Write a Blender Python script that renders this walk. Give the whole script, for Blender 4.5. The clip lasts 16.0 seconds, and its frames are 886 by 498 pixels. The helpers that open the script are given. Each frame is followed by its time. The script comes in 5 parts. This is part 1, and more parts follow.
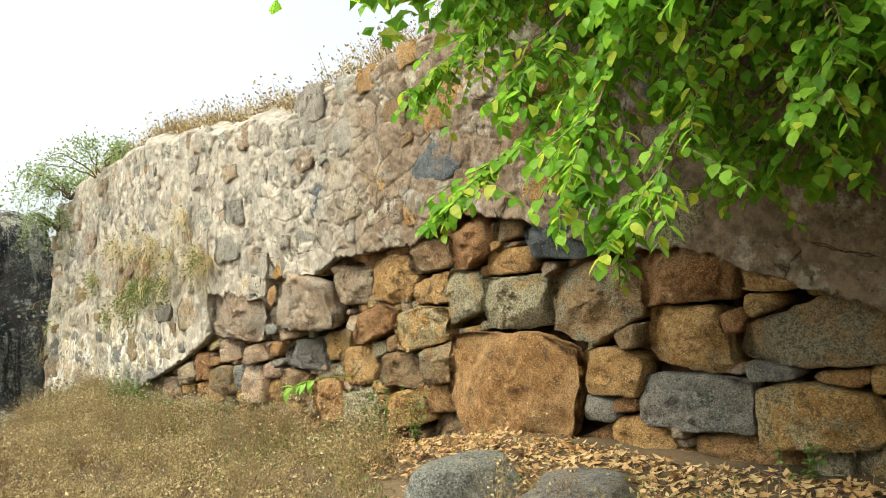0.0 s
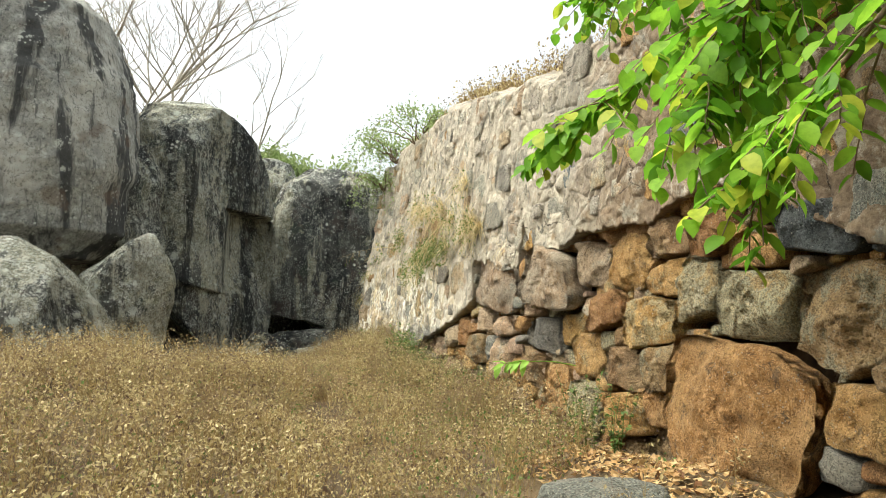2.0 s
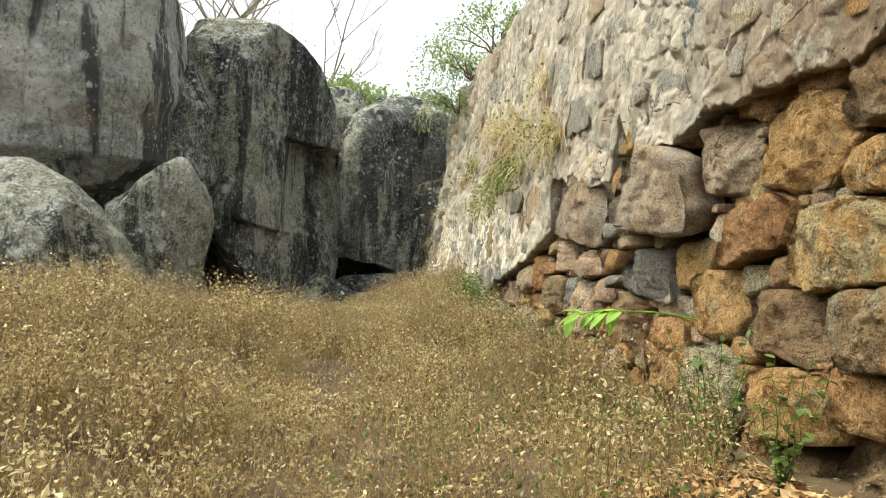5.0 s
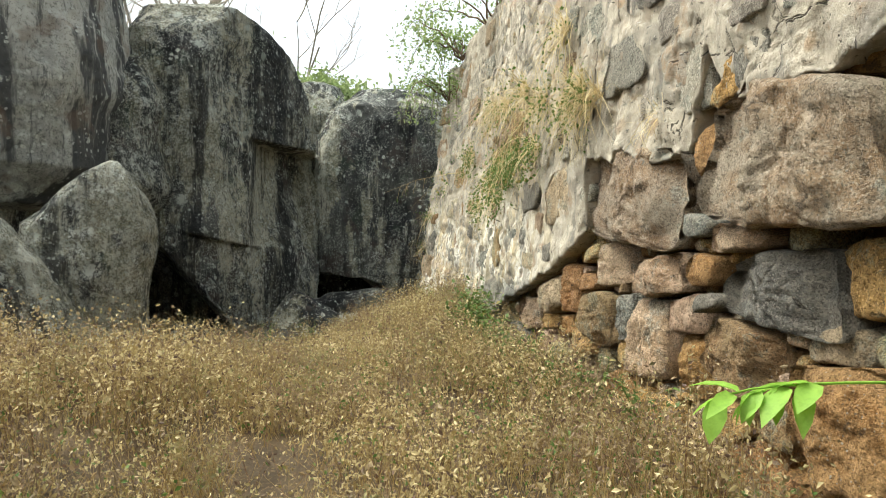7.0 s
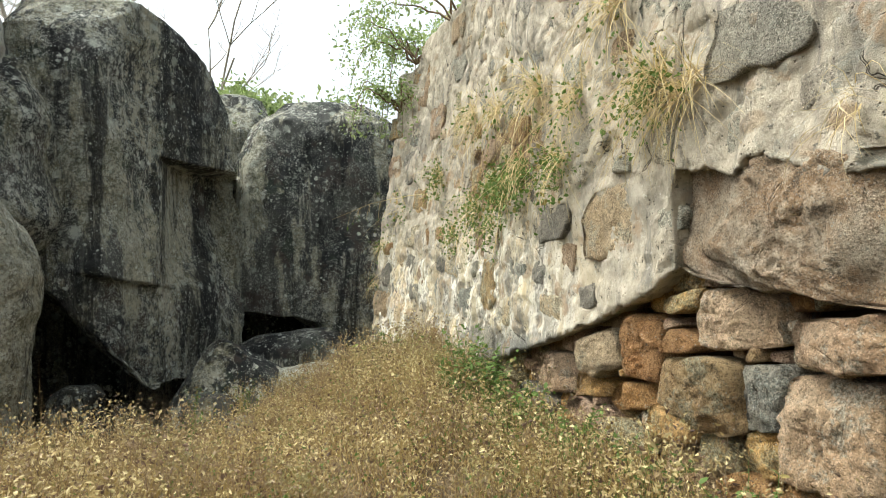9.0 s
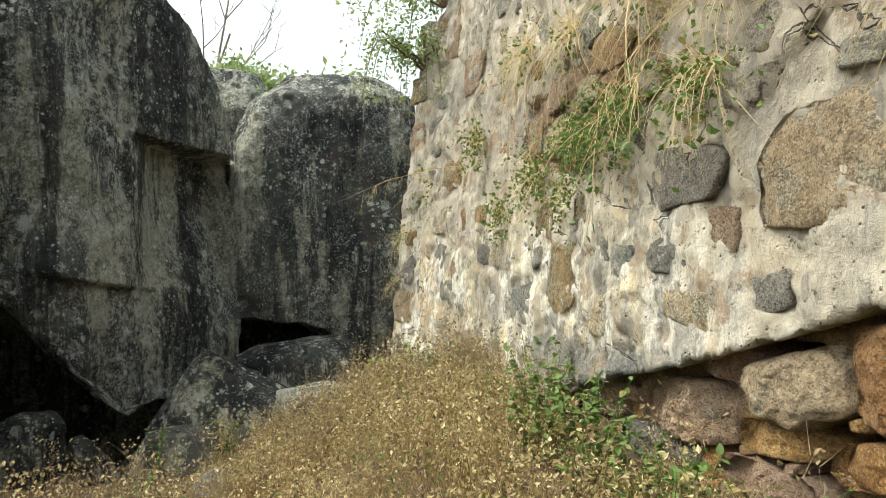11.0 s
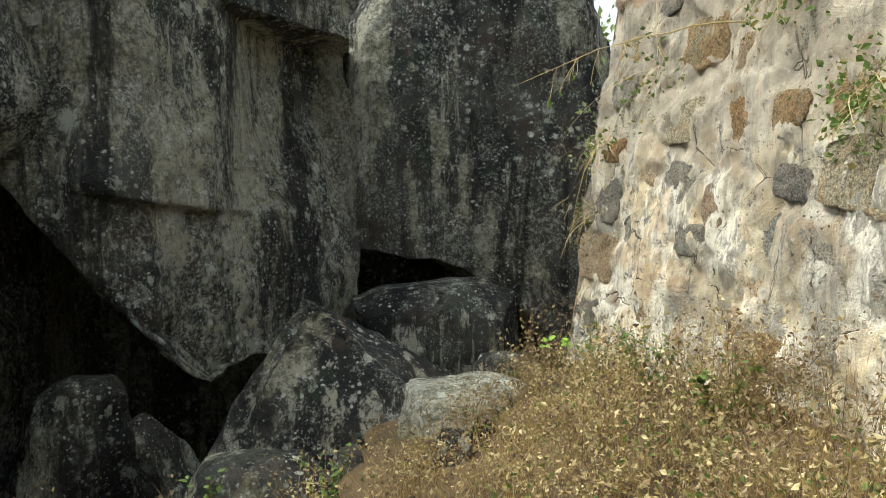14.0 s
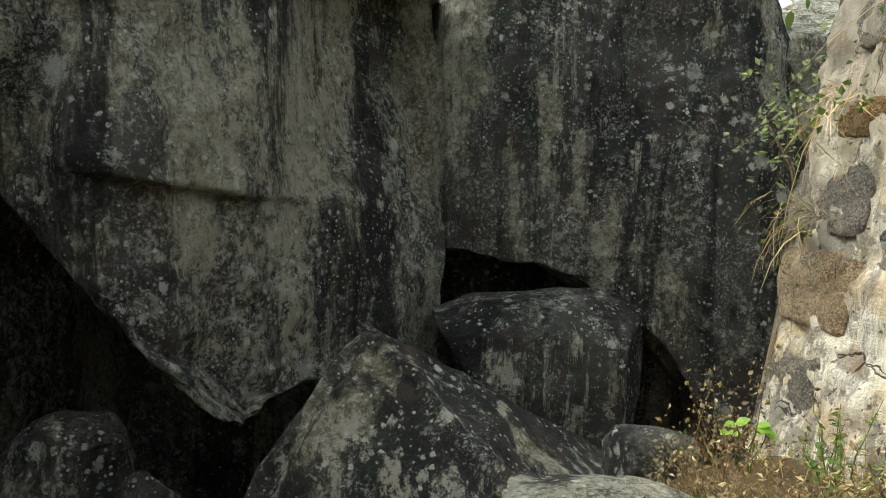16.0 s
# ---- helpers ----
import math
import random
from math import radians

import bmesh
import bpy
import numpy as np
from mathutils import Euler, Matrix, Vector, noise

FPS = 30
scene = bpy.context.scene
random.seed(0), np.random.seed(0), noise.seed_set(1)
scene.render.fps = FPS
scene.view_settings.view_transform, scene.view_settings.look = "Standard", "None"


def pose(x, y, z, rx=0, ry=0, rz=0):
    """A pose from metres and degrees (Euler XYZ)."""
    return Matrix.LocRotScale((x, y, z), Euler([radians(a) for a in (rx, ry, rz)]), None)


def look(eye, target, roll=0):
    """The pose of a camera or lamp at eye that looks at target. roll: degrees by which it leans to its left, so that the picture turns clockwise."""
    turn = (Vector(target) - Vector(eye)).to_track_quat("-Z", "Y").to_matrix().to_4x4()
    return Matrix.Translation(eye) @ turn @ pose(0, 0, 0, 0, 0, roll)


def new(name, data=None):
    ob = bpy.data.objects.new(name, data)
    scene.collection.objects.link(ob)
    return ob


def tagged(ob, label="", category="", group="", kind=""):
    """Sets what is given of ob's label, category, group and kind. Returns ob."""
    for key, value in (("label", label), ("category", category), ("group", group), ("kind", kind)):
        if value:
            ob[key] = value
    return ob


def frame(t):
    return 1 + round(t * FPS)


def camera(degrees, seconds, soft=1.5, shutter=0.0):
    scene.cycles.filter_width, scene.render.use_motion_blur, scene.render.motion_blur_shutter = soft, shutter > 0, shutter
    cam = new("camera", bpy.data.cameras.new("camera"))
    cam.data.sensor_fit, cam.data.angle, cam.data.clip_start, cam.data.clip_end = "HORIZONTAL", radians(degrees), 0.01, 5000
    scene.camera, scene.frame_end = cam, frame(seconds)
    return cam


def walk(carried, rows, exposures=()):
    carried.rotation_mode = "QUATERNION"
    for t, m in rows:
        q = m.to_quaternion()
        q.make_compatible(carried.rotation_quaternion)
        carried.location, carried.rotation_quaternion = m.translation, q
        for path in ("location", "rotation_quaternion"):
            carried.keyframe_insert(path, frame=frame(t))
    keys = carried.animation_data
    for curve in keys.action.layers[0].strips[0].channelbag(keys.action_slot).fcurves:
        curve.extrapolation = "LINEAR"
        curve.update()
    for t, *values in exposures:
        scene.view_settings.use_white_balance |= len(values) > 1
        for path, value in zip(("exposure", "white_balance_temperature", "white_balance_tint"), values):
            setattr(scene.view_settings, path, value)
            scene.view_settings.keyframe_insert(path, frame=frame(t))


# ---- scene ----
CAM = camera(64.1, 16.0, 0.75)
PATH = [
    (0, (-2.239, -5.879, 1.803), (-0.977, -4.333, 1.939), -6.7),
    (0.5, (-1.767, -6.075, 1.669), (-0.488, -4.539, 1.728), -5.6),
    (1, (-1.401, -5.99, 1.604), (-0.383, -4.272, 1.713), 2.3),
    (1.5, (-0.964, -5.816, 1.593), (-0.254, -3.95, 1.727), 2.0),
    (2, (-0.624, -5.575, 1.613), (-0.221, -3.622, 1.758), 2.2),
    (2.5, (-0.513, -5.289, 1.571), (-0.02, -3.355, 1.699), 2.1),
    (3, (-0.299, -4.834, 1.435), (0.192, -2.905, 1.629), 3.5),
    (3.5, (-0.094, -4.19, 1.365), (0.3, -2.236, 1.537), 2.1),
    (4, (-0.024, -3.742, 1.443), (0.422, -1.796, 1.559), 4.0),
    (4.5, (0.174, -3.301, 1.315), (0.482, -1.325, 1.316), 3.9),
    (4.7, (0.301, -3.094, 1.326), (0.477, -1.102, 1.325), 3.5),
    (6.8, (0.571, -0.388, 1.385), (0.637, 1.611, 1.377), 2.0),
    (7, (0.53, -0.129, 1.4), (0.686, 1.865, 1.416), 0.4),
    (7.5, (0.385, 0.455, 1.453), (0.534, 2.449, 1.413), 0.4),
    (8, (0.247, 1.105, 1.517), (0.377, 3.095, 1.672), 0.0),
    (8.5, (0.042, 1.677, 1.501), (0.284, 3.658, 1.623), -1.1),
    (9, (-0.146, 2.189, 1.646), (0.261, 4.145, 1.723), -1.3),
    (9.5, (-0.106, 2.878, 1.551), (0.221, 4.841, 1.755), -3.4),
    (9.7, (-0.098, 3.118, 1.545), (0.254, 5.082, 1.676), -2.9),
    (11.8, (0.029, 5.857, 1.677), (0.433, 7.815, 1.707), -1.3),
    (12, (0.001, 6.109, 1.709), (0.468, 8.053, 1.682), -1.0),
    (12.5, (-0.058, 6.726, 1.698), (0.271, 8.697, 1.634), -0.8),
    (13, (-0.088, 7.37, 1.738), (0.135, 9.355, 1.637), -0.1),
    (13.5, (-0.127, 7.975, 1.732), (0.056, 9.966, 1.71), -0.7),
    (14, (-0.227, 8.566, 1.762), (-0.194, 10.56, 1.614), -0.4),
    (14.5, (-0.249, 9.243, 1.765), (-0.5, 11.227, 1.748), -0.2),
    (15, (-0.298, 9.839, 1.727), (-0.488, 11.822, 1.546), -0.5),
    (15.5, (-0.316, 10.41, 1.825), (-0.28, 12.409, 1.796), 2.1),
    (16, (-0.388, 10.982, 1.783), (-0.611, 12.96, 1.591), 0.9),
]
EXPOSURES = [(0.0, 1.4, 6500, 3), (4.5, 1.4, 6450, 3), (7.0, 1.4, 6250, 3), (14.0, 1.4, 6250, 3), (16.0, 1.4, 6400, 3)]
walk(CAM, [(t, look(eye, target, roll)) for t, eye, target, roll in PATH], EXPOSURES)

# ---- world and sun ----
SUN_ELEVATION, SUN_TURN = 58.0, 285.0
world = bpy.data.worlds.new("world")
scene.world = world
world.use_nodes = True
wn = world.node_tree
sky = wn.nodes.new("ShaderNodeTexSky")
sky.sky_type = "NISHITA"
sky.sun_disc = False
sky.sun_elevation, sky.sun_rotation = radians(SUN_ELEVATION), radians(SUN_TURN)
sky.air_density, sky.dust_density, sky.ozone_density = 1.0, 7.0, 0.6
haze = wn.nodes.new("ShaderNodeHueSaturation")
haze.inputs["Saturation"].default_value = 0.3
wn.links.new(sky.outputs[0], haze.inputs["Color"])
wn.links.new(haze.outputs[0], wn.nodes["Background"].inputs[0])
wn.nodes["Background"].inputs[1].default_value = 0.15

lamp = bpy.data.lights.new("sun", "SUN")
lamp.energy, lamp.angle, lamp.color = 0.7, radians(20), (1.0, 0.95, 0.86)
sun = new("sun", lamp)
_e, _r = radians(SUN_ELEVATION), radians(SUN_TURN)
sun.matrix_world = look((0, 0, 30), Vector((0, 0, 30)) - Vector((math.sin(_r) * math.cos(_e), math.cos(_r) * math.cos(_e), math.sin(_e))))


# ---- materials ----
class Nodes:
    """Short hand for building a node material."""

    def __init__(self, name, rough=0.9, spec=0.2):
        self.m = bpy.data.materials.new(name)
        self.m.use_nodes = True
        self.t = self.m.node_tree
        self.b = self.t.nodes["Principled BSDF"]
        self.b.inputs["Roughness"].default_value = rough
        self.b.inputs["Specular IOR Level"].default_value = spec
        self.pos = self.t.nodes.new("ShaderNodeNewGeometry").outputs["Position"]

    def put(self, socket, value):
        if hasattr(value, "is_output"):
            self.t.links.new(value, socket)
        else:
            socket.default_value = value

    def scaled(self, sx, sy, sz, src=None):
        n = self.t.nodes.new("ShaderNodeMapping")
        n.inputs["Scale"].default_value = (sx, sy, sz)
        self.t.links.new(src or self.pos, n.inputs["Vector"])
        return n.outputs[0]

    def noise(self, scale, detail=5.0, rough=0.6, vec=None, warp=0.0):
        n = self.t.nodes.new("ShaderNodeTexNoise")
        n.inputs["Scale"].default_value = scale
        n.inputs["Detail"].default_value = detail
        n.inputs["Roughness"].default_value = rough
        n.inputs["Distortion"].default_value = warp
        self.t.links.new(vec or self.pos, n.inputs["Vector"])
        return n.outputs["Fac"]

    def voronoi(self, scale, feature="F1", vec=None, out="Distance"):
        n = self.t.nodes.new("ShaderNodeTexVoronoi")
        n.feature = feature
        n.inputs["Scale"].default_value = scale
        self.t.links.new(vec or self.pos, n.inputs["Vector"])
        return n.outputs[out]

    def span(self, v, a, b, lo=0.0, hi=1.0):
        n = self.t.nodes.new("ShaderNodeMapRange")
        n.interpolation_type = "SMOOTHSTEP"
        for k, x in zip(("From Min", "From Max", "To Min", "To Max"), (a, b, lo, hi)):
            n.inputs[k].default_value = x
        self.put(n.inputs["Value"], v)
        return n.outputs[0]

    def math(self, op, a, b=0.0):
        n = self.t.nodes.new("ShaderNodeMath")
        n.operation = op
        self.put(n.inputs[0], a)
        self.put(n.inputs[1], b)
        return n.outputs[0]

    def mix(self, fac, a, b, kind="MIX"):
        n = self.t.nodes.new("ShaderNodeMixRGB")
        n.blend_type = kind
        for k, x in (("Fac", fac), ("Color1", a), ("Color2", b)):
            self.put(n.inputs[k], (*x, 1) if isinstance(x, tuple) and len(x) == 3 else x)
        return n.outputs[0]

    def rand(self):
        return self.t.nodes.new("ShaderNodeObjectInfo").outputs["Random"]

    def island(self):
        return self.t.nodes.new("ShaderNodeNewGeometry").outputs["Random Per Island"]

    def hsv(self, col, value=1.0, sat=1.0, hue=0.5):
        n = self.t.nodes.new("ShaderNodeHueSaturation")
        self.put(n.inputs["Hue"], hue)
        self.put(n.inputs["Saturation"], sat)
        self.put(n.inputs["Value"], value)
        self.put(n.inputs["Color"], col)
        return n.outputs[0]

    def done(self, col, height=None, strength=0.5, dist=0.02):
        self.put(self.b.inputs["Base Color"], (*col, 1) if isinstance(col, tuple) and len(col) == 3 else col)
        if height is not None:
            n = self.t.nodes.new("ShaderNodeBump")
            n.inputs["Strength"].default_value = strength
            n.inputs["Distance"].default_value = dist
            self.t.links.new(height, n.inputs["Height"])
            self.t.links.new(n.outputs[0], self.b.inputs["Normal"])
        return self.m


def rock_material(name, a, b, lichen, amount):
    """Coarse-grained field stone: two earth tones, crystals, broken grain, and crusts of lichen over a share of it."""
    k = Nodes(name)
    tone = k.rand()
    big, mid, fine = k.noise(2.2, 5, 0.65), k.noise(9, 7, 0.72), k.noise(38, 6, 0.8)
    dark, pale = tuple(c * 0.36 for c in a), tuple(min(0.8, c * 1.5) for c in b)
    col = k.mix(k.span(big, 0.38, 0.62), a, b)
    col = k.mix(k.span(mid, 0.53, 0.62, 0, 0.6), col, dark)
    col = k.mix(k.span(mid, 0.46, 0.38, 0, 0.55), col, pale)
    # crusts of lichen, in ragged fields and in small flecks
    crust = k.math("ADD", k.math("MULTIPLY", k.noise(3.1, 9, 0.76), 0.8), k.math("MULTIPLY", tone, 0.2))
    edge = 0.63 - amount * 0.4
    col = k.mix(k.span(crust, edge, edge + 0.05, 0, 0.85), col, k.mix(k.span(fine, 0.44, 0.56), tuple(c * 0.55 for c in lichen), tuple(min(0.8, c * 1.35) for c in lichen)))
    flecks = k.math("MULTIPLY", k.span(k.math("ADD", k.voronoi(30), k.math("MULTIPLY", fine, 0.5)), 0.48, 0.38), k.span(k.noise(4, 5, 0.7), 0.47, 0.56))
    col = k.mix(k.math("MULTIPLY", flecks, 0.75), col, (0.5, 0.49, 0.41))
    # crystals: each grain lighter or darker than its neighbours
    grain = k.t.nodes.new("ShaderNodeSeparateXYZ")
    k.t.links.new(k.voronoi(105, out="Color"), grain.inputs[0])
    col = k.mix(k.span(grain.outputs["X"], 0.62, 0.95, 0, 0.6), col, pale)
    col = k.mix(k.span(grain.outputs["Y"], 0.62, 0.95, 0, 0.65), col, tuple(c * 0.3 for c in b))
    col = k.mix(k.span(fine, 0.45, 0.37, 0, 0.65), col, dark)
    col = k.mix(k.span(k.noise(5.5, 9, 0.8, warp=0.6), 0.57, 0.62, 0, 0.6), col, (0.07, 0.06, 0.045))
    # hairline fractures
    crack = k.math("ADD", k.voronoi(2.1, "DISTANCE_TO_EDGE"), k.math("MULTIPLY", k.math("SUBTRACT", k.noise(7, 5), 0.5), 0.16))
    line = k.math("MULTIPLY", k.span(k.math("ABSOLUTE", crack), 0.008, 0.002, 0, 0.6), k.span(k.noise(1.7, 3), 0.48, 0.62))
    col = k.mix(line, col, (0.035, 0.028, 0.02))
    col = k.hsv(col, k.span(tone, 0, 1, 0.82, 1.2), 1.0, k.span(tone, 0, 1, 0.492, 0.509))
    height = k.math("ADD", k.math("MULTIPLY", mid, 1.5), k.math("ADD", k.math("MULTIPLY", fine, 1.1), k.math("MULTIPLY", grain.outputs["Z"], 0.12)))
    height = k.math("SUBTRACT", height, line)
    return k.done(col, height, 1.0, 0.055)


ROCK = {
    "o": rock_material("rust_granite", (0.36, 0.185, 0.06), (0.47, 0.285, 0.12), (0.32, 0.27, 0.16), 0.12),
    "m": rock_material("lichened_granite", (0.33, 0.2, 0.085), (0.37, 0.265, 0.135), (0.28, 0.265, 0.18), 0.36),
    "g": rock_material("grey_granite", (0.21, 0.2, 0.17), (0.30, 0.27, 0.21), (0.19, 0.195, 0.165), 0.25),
    "p": rock_material("pink_granite", (0.44, 0.28, 0.165), (0.5, 0.36, 0.24), (0.4, 0.36, 0.28), 0.16),
    "w": rock_material("limewashed_rubble", (0.37, 0.32, 0.245), (0.46, 0.41, 0.32), (0.27, 0.26, 0.21), 0.28),
    "l": rock_material("pale_lichened_granite", (0.46, 0.315, 0.175), (0.5, 0.42, 0.3), (0.4, 0.385, 0.3), 0.32),
    "i": rock_material("plaster_smeared_grey_rubble", (0.27, 0.25, 0.2), (0.36, 0.325, 0.255), (0.24, 0.235, 0.19), 0.2),
    "c": rock_material("plaster_smeared_rust_rubble", (0.36, 0.255, 0.15), (0.43, 0.325, 0.21), (0.33, 0.3, 0.22), 0.24),
    "d": rock_material("blue_black_basalt", (0.085, 0.098, 0.1), (0.14, 0.147, 0.14), (0.17, 0.175, 0.155), 0.1),
}


def plaster_material():
    k = Nodes("old_lime_plaster")
    big, mid, grain = k.noise(0.55, 4), k.noise(4.5, 6, 0.7), k.noise(60, 4, 0.7)
    runs = k.noise(1.0, 6, 0.7, k.scaled(5, 5, 0.55))
    sep = k.t.nodes.new("ShaderNodeSeparateXYZ")
    k.t.links.new(k.pos, sep.inputs[0])
    y, z = sep.outputs["Y"], sep.outputs["Z"]
    col = k.mix(k.span(mid, 0.35, 0.65), (0.33, 0.285, 0.215), (0.53, 0.465, 0.355))
    # the sheltered lower far end kept its pale lime coat
    pale = k.math("MULTIPLY", k.span(k.math("ADD", y, k.math("MULTIPLY", big, 3.0)), 8.6, 11.5), k.span(k.math("ADD", z, k.math("MULTIPLY", mid, 1.6)), 3.5, 2.4))
    limed = k.mix(k.span(runs, 0.4, 0.56), (0.5, 0.43, 0.29), (0.82, 0.77, 0.64))
    limed = k.mix(k.span(k.noise(1.6, 4), 0.54, 0.64, 0, 0.6), limed, (0.56, 0.37, 0.18))
    limed = k.mix(k.span(k.noise(7, 8, 0.8), 0.53, 0.57, 0, 0.8), limed, (0.3, 0.27, 0.22))
    limed = k.mix(k.span(k.noise(2.2, 9, 0.75, k.scaled(1, 1.3, 0.7)), 0.53, 0.57, 0, 0.8), limed, (0.27, 0.25, 0.2))
    limed = k.mix(k.span(k.noise(1.3, 8, 0.7), 0.55, 0.6, 0, 0.5), limed, (0.72, 0.56, 0.31))
    col = k.mix(pale, col, limed)
    # mottled dark grey low on the coat, fading out towards the far end
    lip_grey = k.math("MULTIPLY", k.span(k.math("ADD", z, k.math("MULTIPLY", mid, 0.7)), 1.5, 1.2), k.span(y, 12.2, 10.6))
    col = k.mix(k.math("MULTIPLY", lip_grey, 0.85), col, k.mix(k.span(grain, 0.42, 0.6), (0.085, 0.085, 0.078), (0.2, 0.195, 0.17)))
    # rubble that lies just under the coat shows as stains
    cells = k.voronoi(2.6, vec=k.scaled(1, 1, 1.35), out="Color")
    hit = k.t.nodes.new("ShaderNodeSeparateXYZ")
    k.t.links.new(cells, hit.inputs[0])
    inside = k.span(k.math("ADD", k.voronoi(2.6, vec=k.scaled(1, 1, 1.35)), k.math("MULTIPLY", mid, 0.25)), 0.46, 0.36)
    under = k.math("MULTIPLY", inside, k.span(hit.outputs["X"], 0.45, 0.5))
    col = k.mix(k.math("MULTIPLY", under, 0.75), col, k.mix(hit.outputs["Y"], (0.25, 0.225, 0.175), (0.40, 0.27, 0.15)))
    # grey and black weathering in runs, rust wash, lichen
    col = k.mix(k.span(runs, 0.52, 0.66, 0, 0.65), col, (0.15, 0.142, 0.125))
    col = k.mix(k.span(k.noise(0.8, 5, 0.7), 0.5, 0.62, 0, 0.5), col, (0.2, 0.185, 0.155))
    col = k.mix(k.span(k.noise(1.9, 6, 0.75), 0.57, 0.68, 0, 0.6), col, (0.3, 0.18, 0.09))
    col = k.mix(k.span(k.noise(2.7, 7, 0.8, warp=0.6), 0.57, 0.65, 0, 0.65), col, (0.2, 0.2, 0.165))
    col = k.mix(k.span(k.noise(14, 5, 0.7), 0.6, 0.68, 0, 0.8), col, (0.09, 0.085, 0.07))
    col = k.mix(k.span(k.noise(22, 5, 0.7), 0.6, 0.68, 0, 0.6), col, (0.6, 0.57, 0.5))
    # towards the near end rain has washed the coat down to its earth and rubble
    worn = k.math("MULTIPLY", k.span(k.math("ADD", y, k.math("MULTIPLY", big, 3.0)), 4.4, 2.6), k.span(k.noise(2.4, 7, 0.75), 0.4, 0.5))
    col = k.mix(k.math("MULTIPLY", worn, 0.85), col, k.mix(k.span(k.noise(8, 7, 0.8), 0.4, 0.6), (0.12, 0.075, 0.04), (0.27, 0.19, 0.115)))
    # where a patch has fallen off, earth and rubble lie open
    dy, dz = k.math("DIVIDE", k.math("SUBTRACT", y, 10.5), 1.5), k.math("DIVIDE", k.math("SUBTRACT", z, 2.98), 0.5)
    bald = k.math("ADD", k.math("SUBTRACT", 1.0, k.math("ADD", k.math("MULTIPLY", dy, dy), k.math("MULTIPLY", dz, dz))), k.math("MULTIPLY", k.math("SUBTRACT", k.noise(2.6, 6, 0.7), 0.5), 2.4))
    col = k.mix(k.span(bald, 0.0, 0.1, 0, 0.9), col, k.mix(k.span(k.noise(8, 7, 0.8), 0.4, 0.6), (0.11, 0.07, 0.038), (0.3, 0.2, 0.11)))
    crack = k.voronoi(1.5, "DISTANCE_TO_EDGE", k.scaled(1, 1, 0.7, None))
    wob = k.math("ADD", crack, k.math("MULTIPLY", k.math("SUBTRACT", k.noise(5, 5), 0.5), 0.09))
    line = k.math("MULTIPLY", k.span(k.math("ABSOLUTE", wob), 0.006, 0.001, 0, 0.85), k.span(k.noise(0.7, 2), 0.44, 0.56))
    col = k.mix(line, col, (0.04, 0.032, 0.025))
    pits = k.span(k.voronoi(19), 0.2, 0.08)
    pits = k.math("MULTIPLY", pits, k.span(k.noise(5, 2), 0.46, 0.6))
    col = k.mix(k.math("MULTIPLY", pits, 0.8), col, (0.08, 0.07, 0.055))
    h = k.math("ADD", k.math("MULTIPLY", mid, 1.0), k.math("ADD", k.math("MULTIPLY", grain, 0.4), k.math("MULTIPLY", k.noise(17, 7, 0.8), 0.7)))
    h = k.math("SUBTRACT", h, k.math("MULTIPLY", k.math("ADD", line, pits), 0.8))
    return k.done(col, h, 1.0, 0.04)


def rosettes(k, col, sizes, share, tint_a, tint_b):
    """Frayed round lichens, each cell with a size of its own."""
    fray = k.math("MULTIPLY", k.math("SUBTRACT", k.noise(24, 8, 0.88), 0.5), 2.0)
    for scale in sizes:
        cell = k.t.nodes.new("ShaderNodeSeparateXYZ")
        k.t.links.new(k.voronoi(scale, out="Color"), cell.inputs[0])
        size = k.span(cell.outputs["X"], 1.0 - share, 1.0, -0.2, 0.4)
        disc = k.span(k.math("SUBTRACT", k.math("ADD", k.voronoi(scale), fray), size), 0.03, -0.03)
        disc = k.math("MULTIPLY", disc, k.span(k.noise(0.6 + scale * 0.07, 7, 0.75), 0.43, 0.56, 0.0, 0.95))
        col = k.mix(disc, col, k.mix(cell.outputs["Y"], tint_a, tint_b))
    return col


